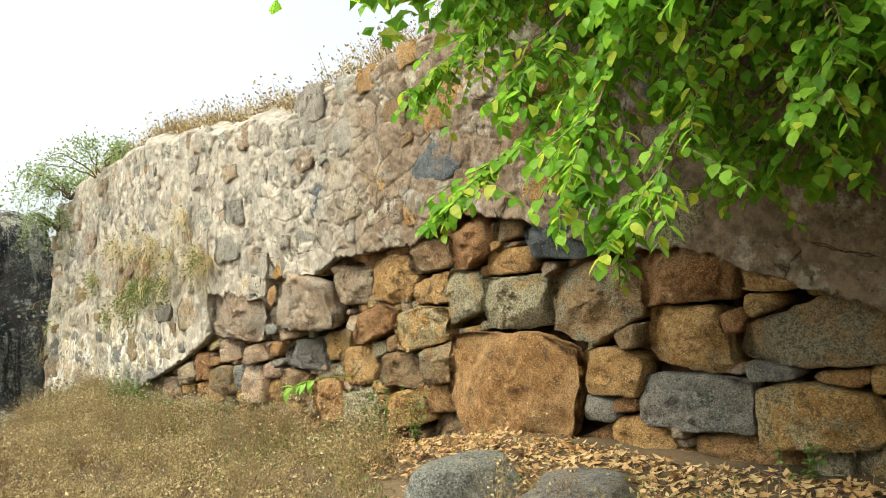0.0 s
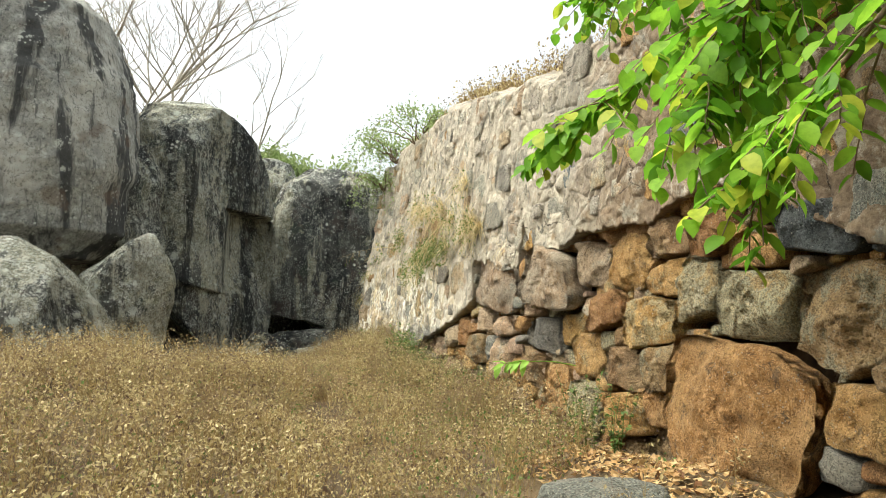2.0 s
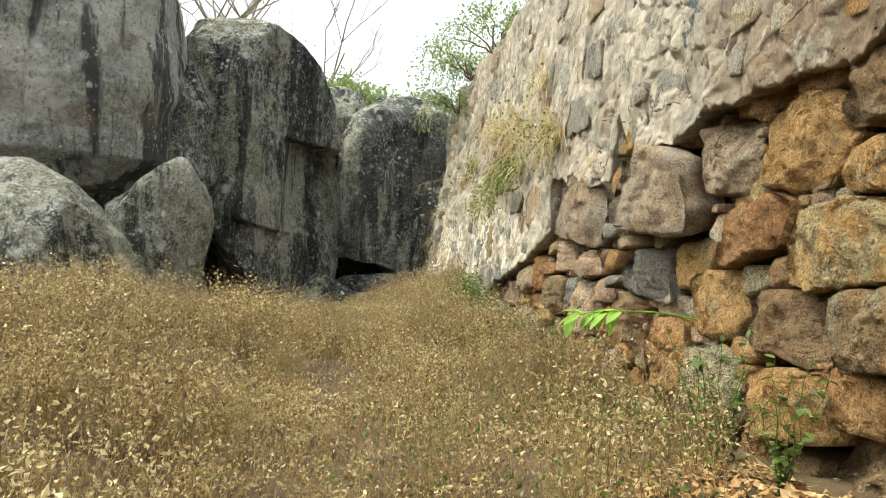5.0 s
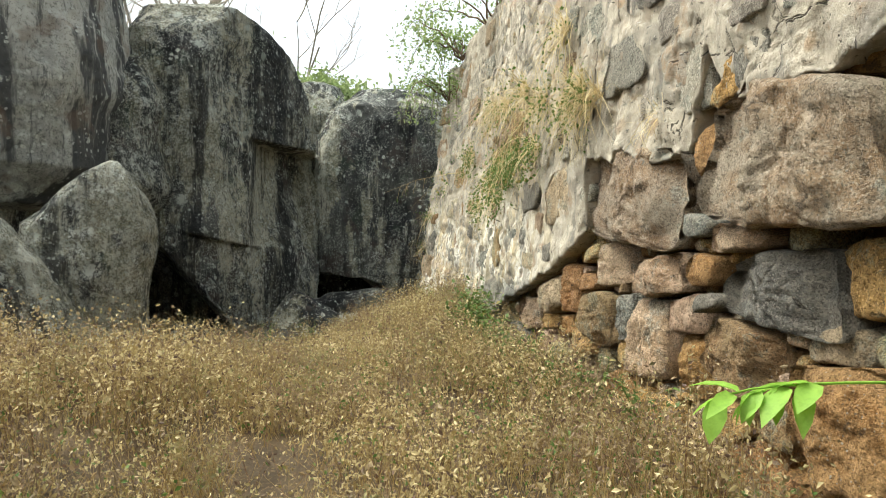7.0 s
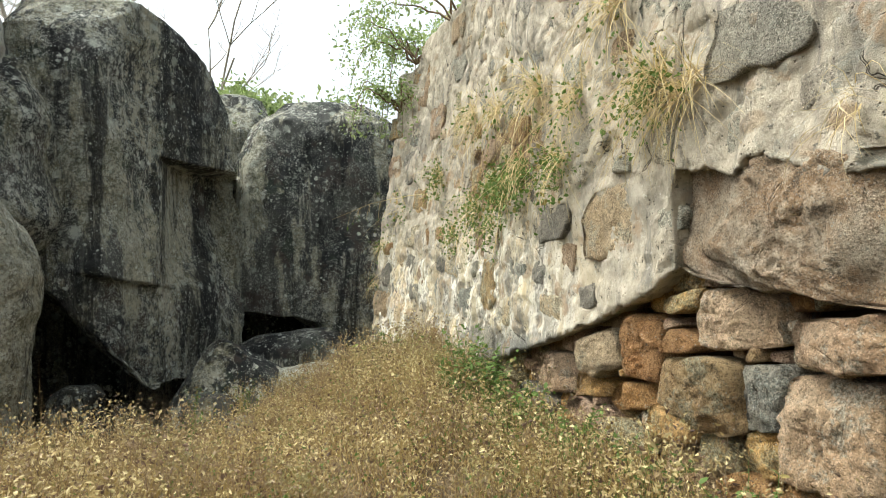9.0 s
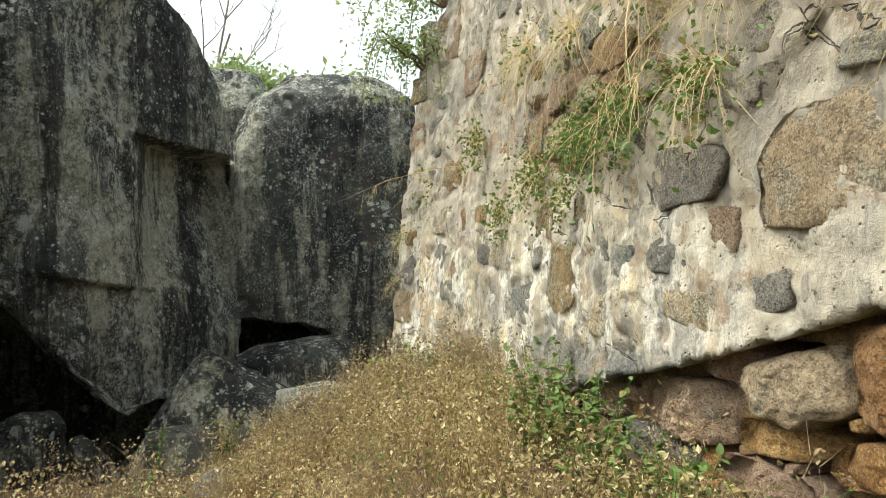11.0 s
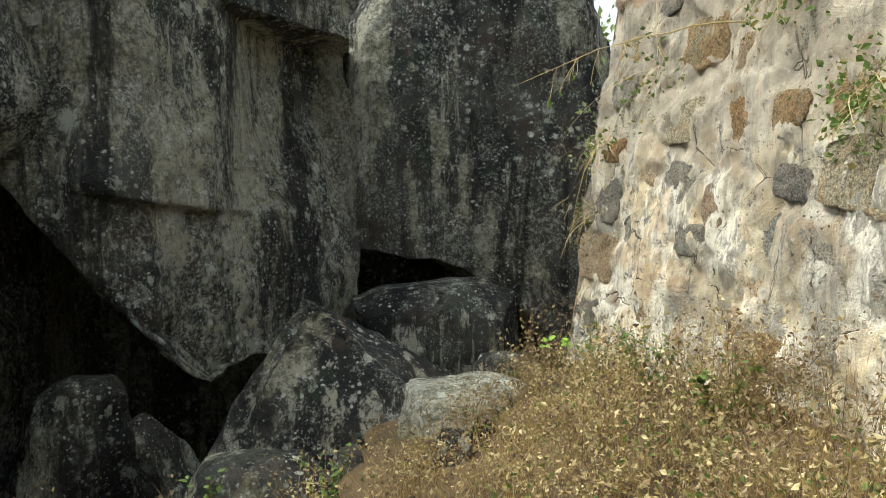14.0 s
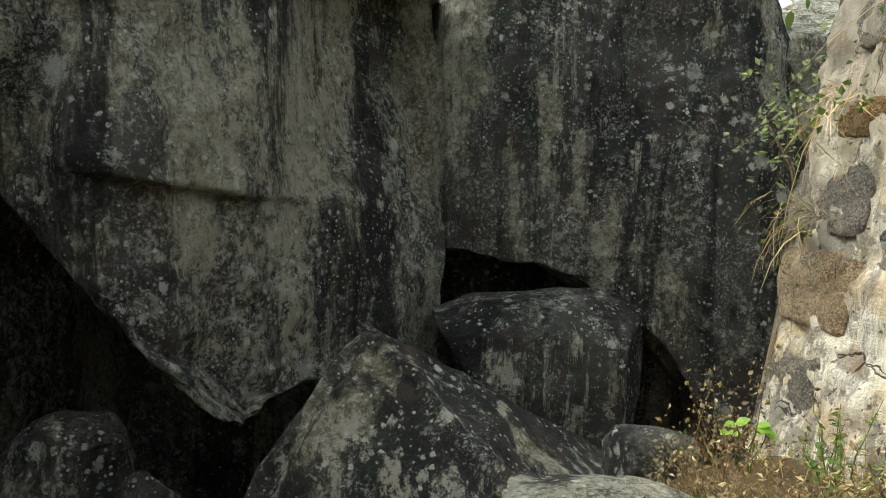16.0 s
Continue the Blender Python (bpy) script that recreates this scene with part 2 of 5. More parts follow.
def boulder_material(name, grown, band=None):
    """Dark gneiss with rain streaks; grown: how far lichen has spread over it; band: where a pale scar runs down it."""
    k = Nodes(name)
    big, mid, grain = k.noise(0.5, 5, 0.65), k.noise(3.5, 7, 0.72), k.noise(45, 5, 0.78)
    col = k.mix(k.span(big, 0.4, 0.58), (0.04, 0.043, 0.043), (0.13, 0.13, 0.115))
    col = k.mix(k.span(k.noise(1.3, 6, 0.7), 0.53, 0.6, 0, 0.75), col, (0.105, 0.082, 0.068))
    col = k.mix(k.span(k.noise(0.9, 6, 0.7), 0.54, 0.62, 0, 0.65), col, (0.065, 0.088, 0.06))
    col = k.mix(k.span(grain, 0.53, 0.66, 0, 0.5), col, (0.2, 0.2, 0.18))
    # crusts in ragged fields drawn out downwards, eaten into by bare rock
    holes = k.span(k.noise(17, 9, 0.85), 0.47, 0.53)
    field = k.noise(0.75, 10, 0.7, k.scaled(1, 1, 0.4), 0.2)
    crust = k.math("MULTIPLY", k.span(field, 0.525 - grown * 0.5, 0.56 - grown * 0.5), k.math("ADD", k.math("MULTIPLY", holes, 0.6), 0.35))
    col = k.mix(crust, col, k.mix(k.span(k.noise(5, 9, 0.8), 0.42, 0.58), (0.33, 0.31, 0.2), (0.76, 0.73, 0.56)))
    drip = k.noise(1.0, 7, 0.74, k.scaled(1.6, 1.6, 0.1), 0.15)
    col = k.mix(k.math("MULTIPLY", k.span(drip, 0.43, 0.38, 0, 0.95), k.span(k.noise(13, 8, 0.85), 0.42, 0.52)), col, (0.68, 0.66, 0.53))
    if band is not None:
        at = k.t.nodes.new("ShaderNodeSeparateXYZ")
        k.t.links.new(k.pos, at.inputs[0])
        off = k.math("ADD", k.math("SUBTRACT", at.outputs["X"], band), k.math("MULTIPLY", k.math("SUBTRACT", k.noise(0.9, 9, 0.72, k.scaled(1, 1, 0.6)), 0.5), 3.2))
        scar = k.math("MULTIPLY", k.span(k.math("ABSOLUTE", off), 0.4, 0.22, 0, 0.8), k.span(k.noise(6, 9, 0.84), 0.46, 0.53))
        col = k.mix(scar, col, k.mix(k.span(k.noise(3, 8, 0.8), 0.42, 0.58), (0.36, 0.33, 0.21), (0.7, 0.66, 0.5)))
    # small grey thalli in swarms
    swarm = k.span(k.noise(1.4, 8, 0.75), 0.46 - grown * 0.5, 0.6 - grown * 0.5)
    specks = k.math("MULTIPLY", k.span(k.noise(25, 9, 0.88), 0.53, 0.555), swarm)
    col = k.mix(k.math("MULTIPLY", specks, 0.9), col, (0.62, 0.64, 0.55))
    swarm = k.span(k.noise(0.8, 8, 0.75), 0.5 - grown * 0.5, 0.58 - grown * 0.5)
    blotch = k.math("MULTIPLY", k.math("MULTIPLY", k.span(k.noise(8.5, 10, 0.82), 0.52, 0.54), holes), swarm)
    col = k.mix(k.math("MULTIPLY", blotch, 0.9), col, k.mix(k.span(mid, 0.4, 0.6), (0.5, 0.5, 0.4), (0.82, 0.83, 0.74)))
    # black where rain runs down
    runs = k.noise(1.0, 8, 0.7, k.scaled(0.7, 0.7, 0.09), 0.2)
    ragged = k.math("ADD", runs, k.math("MULTIPLY", k.math("SUBTRACT", k.noise(7, 8, 0.8), 0.5), 0.16))
    col = k.mix(k.span(ragged, 0.51, 0.58, 0, 0.85), col, (0.024, 0.025, 0.026))
    col = k.mix(k.span(drip, 0.56, 0.64, 0, 0.7), col, (0.024, 0.025, 0.026))
    col = rosettes(k, col, (3.4, 7.5, 15.0, 29.0), 0.42 + grown, (0.45, 0.48, 0.4), (0.88, 0.9, 0.8))
    h = k.math("ADD", k.math("MULTIPLY", mid, 1.2), k.math("ADD", k.math("MULTIPLY", grain, 0.5), k.math("MULTIPLY", k.noise(9, 8, 0.8), 1.4)))
    return k.done(col, h, 1.0, 0.13)


def pale_boulder_material():
    k = Nodes("pale_weathered_gneiss")
    big, mid, grain = k.noise(0.45, 4), k.noise(3.0, 6, 0.7), k.noise(40, 4, 0.75)
    runs = k.noise(1.0, 5, 0.6, k.scaled(1.5, 1.5, 0.16), 0.3)
    col = k.mix(k.span(big, 0.4, 0.6), (0.3, 0.295, 0.26), (0.5, 0.48, 0.41))
    col = k.mix(k.span(k.noise(12, 10, 0.86), 0.49, 0.42, 0, 0.7), col, (0.07, 0.07, 0.066))
    col = k.mix(k.span(k.noise(6, 9, 0.82), 0.52, 0.58, 0, 0.75), col, (0.46, 0.46, 0.4))
    col = k.mix(k.span(k.math("ADD", runs, k.math("MULTIPLY", k.math("SUBTRACT", k.noise(6, 8, 0.8), 0.5), 0.14)), 0.49, 0.57, 0, 0.88), col, (0.04, 0.041, 0.041))
    fine = k.noise(1.0, 7, 0.75, k.scaled(4.5, 4.5, 0.35), 0.4)
    col = k.mix(k.span(fine, 0.57, 0.63, 0, 0.7), col, (0.055, 0.056, 0.056))
    fray = k.math("MULTIPLY", k.math("SUBTRACT", k.noise(26, 5, 0.7), 0.5), 0.45)
    size = k.span(k.noise(2.0, 4, 0.7), 0.45, 0.68, -0.05, 0.36)
    col = k.mix(k.math("MULTIPLY", k.span(k.math("SUBTRACT", k.math("ADD", k.voronoi(9), fray), size), 0.03, -0.03), 0.8), col, (0.5, 0.5, 0.45))
    col = rosettes(k, col, (2.4, 5.5, 12.0), 0.35, (0.42, 0.44, 0.38), (0.62, 0.63, 0.55))
    col = k.mix(k.span(k.noise(1.2, 3), 0.6, 0.7, 0, 0.45), col, (0.17, 0.11, 0.07))
    h = k.math("ADD", k.math("MULTIPLY", mid, 1.2), k.math("ADD", k.math("MULTIPLY", grain, 0.4), k.math("MULTIPLY", k.noise(13, 8, 0.8), 0.8)))
    return k.done(col, h, 1.0, 0.05)


def soil_material():
    k = Nodes("dry_earth")
    col = k.mix(k.span(k.noise(1.2, 5), 0.35, 0.65), (0.06, 0.042, 0.024), (0.12, 0.082, 0.042))
    col = k.mix(k.span(k.noise(30, 5, 0.7), 0.5, 0.7, 0, 0.6), col, (0.2, 0.14, 0.065))
    return k.done(col, k.noise(18, 6, 0.7), 0.8, 0.03)


def mortar_material():
    k = Nodes("wall_core_earth")
    col = k.mix(k.span(k.noise(5, 5), 0.35, 0.65), (0.09, 0.052, 0.028), (0.17, 0.1, 0.05))
    return k.done(col, k.noise(25, 6, 0.7), 1.0, 0.04)


def leaf_material(name, a, b, tip=None, thin=0.35, patch=None):
    """Leaves or straw: tone by piece, light passing through."""
    k = Nodes(name, 0.55, 0.3)
    r = k.island()
    col = k.mix(k.span(r, 0, 1), a, b)
    if tip:
        col = k.mix(k.math("GREATER_THAN", r, 0.86), col, tip)
    col = k.mix(k.span(k.noise(30, 3), 0.4, 0.7, 0, 0.35), col, tuple(c * 0.6 for c in a))
    if patch:
        col = k.mix(k.span(k.noise(0.9, 5, 0.7), 0.5, 0.6, 0, 0.75), col, patch)
        col = k.mix(k.span(k.noise(3.1, 4, 0.7), 0.52, 0.64, 0, 0.6), col, tuple(c * 1.3 for c in patch))
        col = k.mix(k.span(k.noise(1.7, 4, 0.6), 0.56, 0.66, 0, 0.5), col, (0.27, 0.28, 0.1))
    k.done(col)
    glow = k.t.nodes.new("ShaderNodeBsdfTranslucent")
    k.put(glow.inputs["Color"], col)
    both = k.t.nodes.new("ShaderNodeMixShader")
    both.inputs[0].default_value = thin
    k.t.links.new(k.b.outputs[0], both.inputs[1])
    k.t.links.new(glow.outputs[0], both.inputs[2])
    k.t.links.new(both.outputs[0], k.t.nodes["Material Output"].inputs["Surface"])
    return k.m


def bark_material(name, a, b):
    k = Nodes(name)
    return k.done(k.mix(k.span(k.noise(14, 5), 0.35, 0.65), a, b), k.noise(40, 4), 0.5, 0.01)


# The -0.06 gneiss carries the shade at the boulders' foot as missing lichen.
PLASTER, BOULDER, SHADED, PALE, SOIL, MORTAR = plaster_material(), boulder_material("lichened_gneiss", 0.085), boulder_material("shaded_gneiss", -0.06), pale_boulder_material(), soil_material(), mortar_material()
WEATHERED = boulder_material("weathered_gneiss", 0.02)
BANDED = boulder_material("banded_gneiss", 0.085, -2.95)
CRUSTED = boulder_material("crusted_gneiss", 0.21)
STRAW = leaf_material("dry_straw", (0.29, 0.195, 0.07), (0.49, 0.365, 0.155), (0.16, 0.085, 0.045))
PALESTRAW = leaf_material("bleached_straw", (0.48, 0.36, 0.16), (0.68, 0.56, 0.31))
HEADS = leaf_material("dry_seed_heads", (0.30, 0.215, 0.08), (0.8, 0.68, 0.37), (0.12, 0.075, 0.055), 0.35, (0.185, 0.12, 0.075))
LITTER = leaf_material("fallen_leaves", (0.38, 0.22, 0.08), (0.56, 0.41, 0.2), (0.17, 0.08, 0.035), 0.2)
GREEN = leaf_material("fresh_leaves", (0.14, 0.33, 0.025), (0.33, 0.56, 0.05), (0.5, 0.56, 0.06), 0.6)
WEED = leaf_material("weed_leaves", (0.09, 0.15, 0.03), (0.17, 0.24, 0.06), (0.3, 0.24, 0.08), 0.35)
LIME = leaf_material("young_leaves", (0.24, 0.46, 0.05), (0.38, 0.58, 0.1), None, 0.5)
# Greens paled so the colour itself carries the haze over the shrubs.
FARLEAF = leaf_material("haze_paled_leaves", (0.22, 0.3, 0.1), (0.36, 0.42, 0.18), None, 0.5)
BARK = bark_material("twig_bark", (0.13, 0.09, 0.055), (0.22, 0.16, 0.1))
PALEBARK = bark_material("pale_bark", (0.3, 0.27, 0.22), (0.42, 0.38, 0.31))


# ---- mesh helpers ----
def link_mesh(name, verts, faces, material, parent=None, label="", smooth=True):
    me = bpy.data.meshes.new(name)
    me.from_pydata(verts, [], faces)
    me.update()
    if smooth:
        me.polygons.foreach_set("use_smooth", [True] * len(me.polygons))
    me.materials.append(material)
    ob = new(name, me)
    if parent is not None:
        ob.parent = parent
    if label:
        ob["label"] = label
    return ob


def fast_mesh(name, verts, corners, sides, material, smooth=False):
    """A large mesh out of arrays: all faces have the same number of sides."""
    me = bpy.data.meshes.new(name)
    n = len(corners) // sides
    me.vertices.add(len(verts))
    me.vertices.foreach_set("co", np.asarray(verts, np.float32).ravel())
    me.loops.add(len(corners))
    me.loops.foreach_set("vertex_index", np.asarray(corners, np.int32))
    me.polygons.add(n)
    me.polygons.foreach_set("loop_start", np.arange(0, n * sides, sides, dtype=np.int32))
    me.polygons.foreach_set("use_smooth", np.full(n, smooth))
    me.update(calc_edges=True)
    me.materials.append(material)
    return new(name, me)


def fuzz(x, y, z, scale, octaves=4):
    return noise.fractal((x * scale, y * scale, z * scale), 1.0, 2.0, octaves)


def smooth01(v, a, b):
    t = min(1.0, max(0.0, (v - a) / (b - a)))
    return t * t * (3 - 2 * t)


# ---- plan: the line of the wall, its broken coat, the lie of the ground ----
def wall_x(y, z):
    x = np.interp(y, [-9, 3, 6.5, 9.4, 11, 12.5, 14, 15.3, 15.9], [2.6, 2.7, 2.5, 2.25, 2.18, 2.08, 1.78, 1.42, 1.22])
    return float(x) + (z - 1) * (0.04 + 0.05 * smooth01(y, 8, 13) + 0.05 * smooth01(y, 12.5, 15.5))


def coat_edge(y):
    """Height of the broken lower edge of the plaster."""
    ys = [-9, -6.5, -4.6, -3.7, -3.1, -2.7, -2.0, -1.1, -0.57, -0.25, 0.4, 0.9, 2.0, 2.6, 3.2, 3.95, 4.3, 4.46, 4.63, 4.79, 5.2, 5.5, 5.85, 6.15, 6.4, 6.75, 6.8, 7.1, 7.5, 8.5, 9.7, 10.3, 10.9, 11.7, 16]
    zs = [0.2, 0.5, 1.22, 1.57, 1.84, 1.99, 2.06, 2.44, 2.6, 2.74, 2.57, 2.47, 2.51, 2.52, 2.36, 2.38, 2.47, 2.84, 2.48, 2.17, 2.11, 2.19, 2.31, 2.24, 2.34, 2.37, 1.68, 1.46, 1.37, 1.09, 0.8, 0.68, 0.52, 0.0, -0.6]
    return float(np.interp(y, ys, zs)) + 0.03 * fuzz(y, 0, 3.7, 2.1) + 0.03 * fuzz(y, 2, 0.7, 7) + 0.025 * fuzz(y, 5, 0.7, 26)


def bald_patch(y, z):
    """Above zero where a patch of the coat has fallen off the upper wall."""
    return 1 - ((y - 10.5) / 1.5) ** 2 - ((z - 2.98) / 0.5) ** 2 + 0.6 * fuzz(y, z, 2.9, 2.6)


def wall_top(y):
    return float(np.interp(y, [-9, 4, 7.5, 11.3, 14.5, 15.9], [5.0, 5.1, 5.7, 6.25, 6.2, 5.6])) + 0.18 * fuzz(y, 9, 0, 0.9)


def ground_z(x, y):
    z = np.interp(y, [-30, -9, -6, -3.5, 0, 3, 6, 10, 13, 15.5, 17.5, 21, 40], [0.4, 0.35, 0.33, 0.0, -0.05, -0.12, 0.08, 0.2, 0.22, -0.05, -2.6, -3.0, -0.3])
    rise = np.interp(y, [-9, -4, -1, 2, 7, 10, 13, 16, 17], [0.3, 0.25, 0.45, 0.15, 0.0, 0.1, 0.25, 0.25, 0.0])
    near = np.clip((x - 0.2) / 2.0, 0, 1)
    dip = np.interp(y, [5, 7, 9.5, 13], [0.0, 0.1, 0.5, 0.6]) * np.clip((0.7 - x) / 2.0, 0, 1)
    dip -= np.interp(y, [-6, -2, 5.5, 8.5], [0.0, 0.35, 0.32, 0.0]) * np.clip((-x - 0.9) / 1.8, 0, 1)
    dip += np.interp(y, [12.6, 14.6, 18], [0.0, 1.6, 0.4]) * np.clip((-0.9 - x) / 0.9, 0, 1) * np.clip((x + 9) / 2, 0, 1)
    far = np.clip((abs(x) - 12) / 20, 0, 1)
    return float(z + rise * near * near * (3 - 2 * near) - dip) * (1 - far)


def make_ground():
    xs = np.concatenate([np.linspace(-400, -40, 10), np.linspace(-30, -7, 12), np.arange(-6, 4.01, 0.12), np.linspace(5, 30, 12), np.linspace(40, 400, 10)])
    ys = np.concatenate([np.linspace(-400, -40, 10), np.linspace(-30, -9, 10), np.arange(-8, 19.01, 0.12), np.linspace(20, 40, 10), np.linspace(60, 400, 8)])
    verts, faces, nx = [], [], len(xs)
    for y in ys:
        for x in xs:
            bump = 0.05 * fuzz(x, y, 0, 1.1) if abs(x) < 8 and -10 < y < 20 else 0.0
            verts.append((x, y, ground_z(x, y) + bump))
    for j in range(len(ys) - 1):
        for i in range(nx - 1):
            a = j * nx + i
            faces.append((a, a + 1, a + nx + 1, a + nx))
    ob = link_mesh("ground", verts, faces, SOIL)
    tagged(ob, "dry brown earth under straw and litter", "ground", kind="structure")


make_ground()
WALL_START, WALL_END = -9.0, 15.9


def make_wall():
    """The wall: an earth core with its top and end, and the plaster coat with its broken edge and thick lip."""
    root = new("wall_stone")
    tagged(root, "old rubble stone wall with broken lime plaster coat", "wall", kind="structure")
    # coat
    cols, rows = 1000, 150
    verts, faces = [], []
    for i in range(cols + 1):
        y = WALL_START + (WALL_END - WALL_START) * i / cols
        lo, hi = coat_edge(y), wall_top(y)
        turn = smooth01(y, 15.6, 15.9)
        for j in range(-3, rows + 1):
            f = max(0, j) / rows
            z = lo + (hi - lo) * f
            above = z - lo
            x = wall_x(y, z) + 0.05 * fuzz(y, z, 1.3, 0.8) + 0.03 * fuzz(y, z, 5.1, 3.0) + 0.014 * fuzz(y, z, 2.2, 9)
            near = noise.voronoi((y * 2.3, z * 3.0, 0.5))[0]
            even = 1 - 0.75 * smooth01(y, 4.5, 6.0) * smooth01(y, 9.5, 8.2)
            x -= even * (0.018 * smooth01(near[0], 0.5, 0.15) - 0.022 * smooth01(near[1] - near[0], 0.10, 0.0))
            x += 0.05 * smooth01(bald_patch(y, z), 0.0, 0.12)
            # hand-smeared lime, drawn out downwards, with flakes gone from it
            x -= 0.032 * fuzz(y * 1.7, z * 0.8, 6.1, 2.2, 3) + 0.016 * abs(fuzz(y, z * 0.6, 3.3, 13, 3))
            x += 0.03 * smooth01(fuzz(y, z, 7.7, 1.1, 5), 0.12, 0.17)
            x -= (0.015 + 0.03 * fuzz(y, 4, 4, 1.4)) * math.exp(-((above / 0.12) ** 2))
            x += 0.12 * turn * turn + 0.5 * smooth01(hi - z, 0.35, 0.0) ** 2
            if j < 0:
                x += (0.03, 0.10, 0.34)[-j - 1]
                z += (-0.005, 0.01, 0.05)[-j - 1]
            verts.append((x, y + 0.02 * fuzz(y, z, 8, 6), z))
    per = rows + 4
    for i in range(cols):
        for j in range(per - 1):
            a = i * per + j
            faces.append((a, a + per, a + per + 1, a + 1))
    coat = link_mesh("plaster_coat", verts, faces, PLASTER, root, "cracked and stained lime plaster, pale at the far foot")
    # core, closed over the top and round the far end
    verts, faces = [], []
    cols = 160
    for i in range(cols + 1):
        y = WALL_START + (WALL_END - WALL_START) * i / cols
        hi = wall_top(y)
        ring = [(wall_x(y, z) + 0.52 + 0.05 * fuzz(y, z, 0, 2), z) for z in np.linspace(-1.2, hi - 0.3, 26)]
        ring += [(wall_x(y, hi) + 0.6, hi - 0.03), (wall_x(y, hi) + 1.2, hi + 0.15 + 0.15 * fuzz(y, 1, 0, 1)), (wall_x(y, hi) + 3, hi + 0.3), (wall_x(y, hi) + 7, hi - 0.2), (wall_x(y, hi) + 7, -1.2)]
        verts += [(x, y - (0.05 if i == cols else 0), z) for x, z in ring]
    per = 31
    for i in range(cols):
        for j in range(per - 1):
            a = i * per + j
            faces.append((a, a + per, a + per + 1, a + 1))
    faces.append(tuple(range(cols * per, cols * per + per)))
    faces.append(tuple(range(per - 1, -1, -1)))
    link_mesh("wall_core", verts, faces, MORTAR, root, "reddish earth and dark gaps between the stones")
    # the plastered end of the wall
    verts, faces = [], []
    for i in range(41):
        for j in range(81):
            z = -0.8 + (wall_top(15.9) + 0.75) * j / 80
            x = wall_x(15.9, z) + 0.1 + 6.5 * i / 40
            verts.append((x, 15.9 + 0.05 * fuzz(x, z, 4, 1.5) + 0.12 * smooth01(i, 0, 3), z))
    for i in range(40):
        for j in range(80):
            a = i * 81 + j
            faces.append((a, a + 81, a + 82, a + 1))
    link_mesh("plaster_end", verts, faces, PLASTER, root, "plaster round the wall's far corner")
    return root, coat


WALL, COAT = make_wall()


def stone_mesh(y, z, outline, front, depth, seed, dome, coarse=1.0, rings=9):
    """One wall stone: its outline in the wall's face, a rough broken front towards the path, sides running into the wall."""
    n = len(outline)
    size = sum(outline) / n

    def inset(e):
        return max(0.78, 1 - e / size)

    edge = 0.018 + 0.02 * min(1.0, size * 2)
    levels = [(0.75, depth), (0.98, depth * 0.5), (1.0, dome * 1.1), (inset(edge * 0.18), dome * 0.6), (inset(edge * 0.5), dome * 0.26), (inset(edge), dome * 0.08)]
    levels += [(inset(edge) * (1 - (i + 1) / (rings + 0.4)), 0.0) for i in range(rings)]
    rng = random.Random(seed)
    planes = []
    for _ in range(6):
        a = rng.uniform(0, 6.28)
        slope = rng.uniform(0.15, 0.75)
        planes.append((slope * math.cos(a), slope * math.sin(a), -slope * size * rng.uniform(0.25, 0.75)))
    verts, faces = [], []
    q = seed * 3.17
    w = 0.05 * min(1.0, size * 2.2) * coarse
    for s, d in levels:
        for i, r in enumerate(outline):
            a = 2 * math.pi * i / n
            py, pz = s * r * math.cos(a), s * r * math.sin(a)
            dx = d
            if s < 0.995 and d < depth * 0.45:
                for ky, kz, c in planes:
                    dx = max(dx, d * 0.4 + min(0.14, ky * py + kz * pz + c) * coarse)
            dx += 0.9 * w * fuzz(py + q, pz, d, 1.6 / max(size, 0.12)) + 0.8 * w * fuzz(py, pz + q, d, 4.5) + 0.4 * w * abs(fuzz(py + q, pz, d, 8)) + 0.55 * w * fuzz(py + q, pz, d, 19, 4)
            py += 0.5 * w * fuzz(py, pz, q, 7)
            pz += 0.5 * w * fuzz(pz, q, py, 7)
            verts.append((wall_x(y + py, z + pz) + front + dx, y + py, z + pz))
    c = len(verts)
    verts.append((wall_x(y, z) + front + 0.9 * w * fuzz(q, 0, 0, 1.6 / max(size, 0.12)), y, z))
    for k in range(len(levels) - 1):
        for i in range(n):
            a, b = k * n + i, k * n + (i + 1) % n
            faces.append((a, b, b + n, a + n))
    last = (len(levels) - 1) * n
    for i in range(n):
        faces.append((last + i, last + (i + 1) % n, c))
    return verts, faces


def reach_of(stone, uy, uz):
    """How far a leaning block reaches from its middle in a direction of the wall's face."""
    w, h = stone[2] / 2, stone[3] / 2
    a = radians(stone[5]) if len(stone) > 5 else 0.0
    p, q = uy * math.cos(a) + uz * math.sin(a), uz * math.cos(a) - uy * math.sin(a)
    return (abs(p * w) ** 1.12 + abs(q * h) ** 1.12) ** (1 / 1.12)


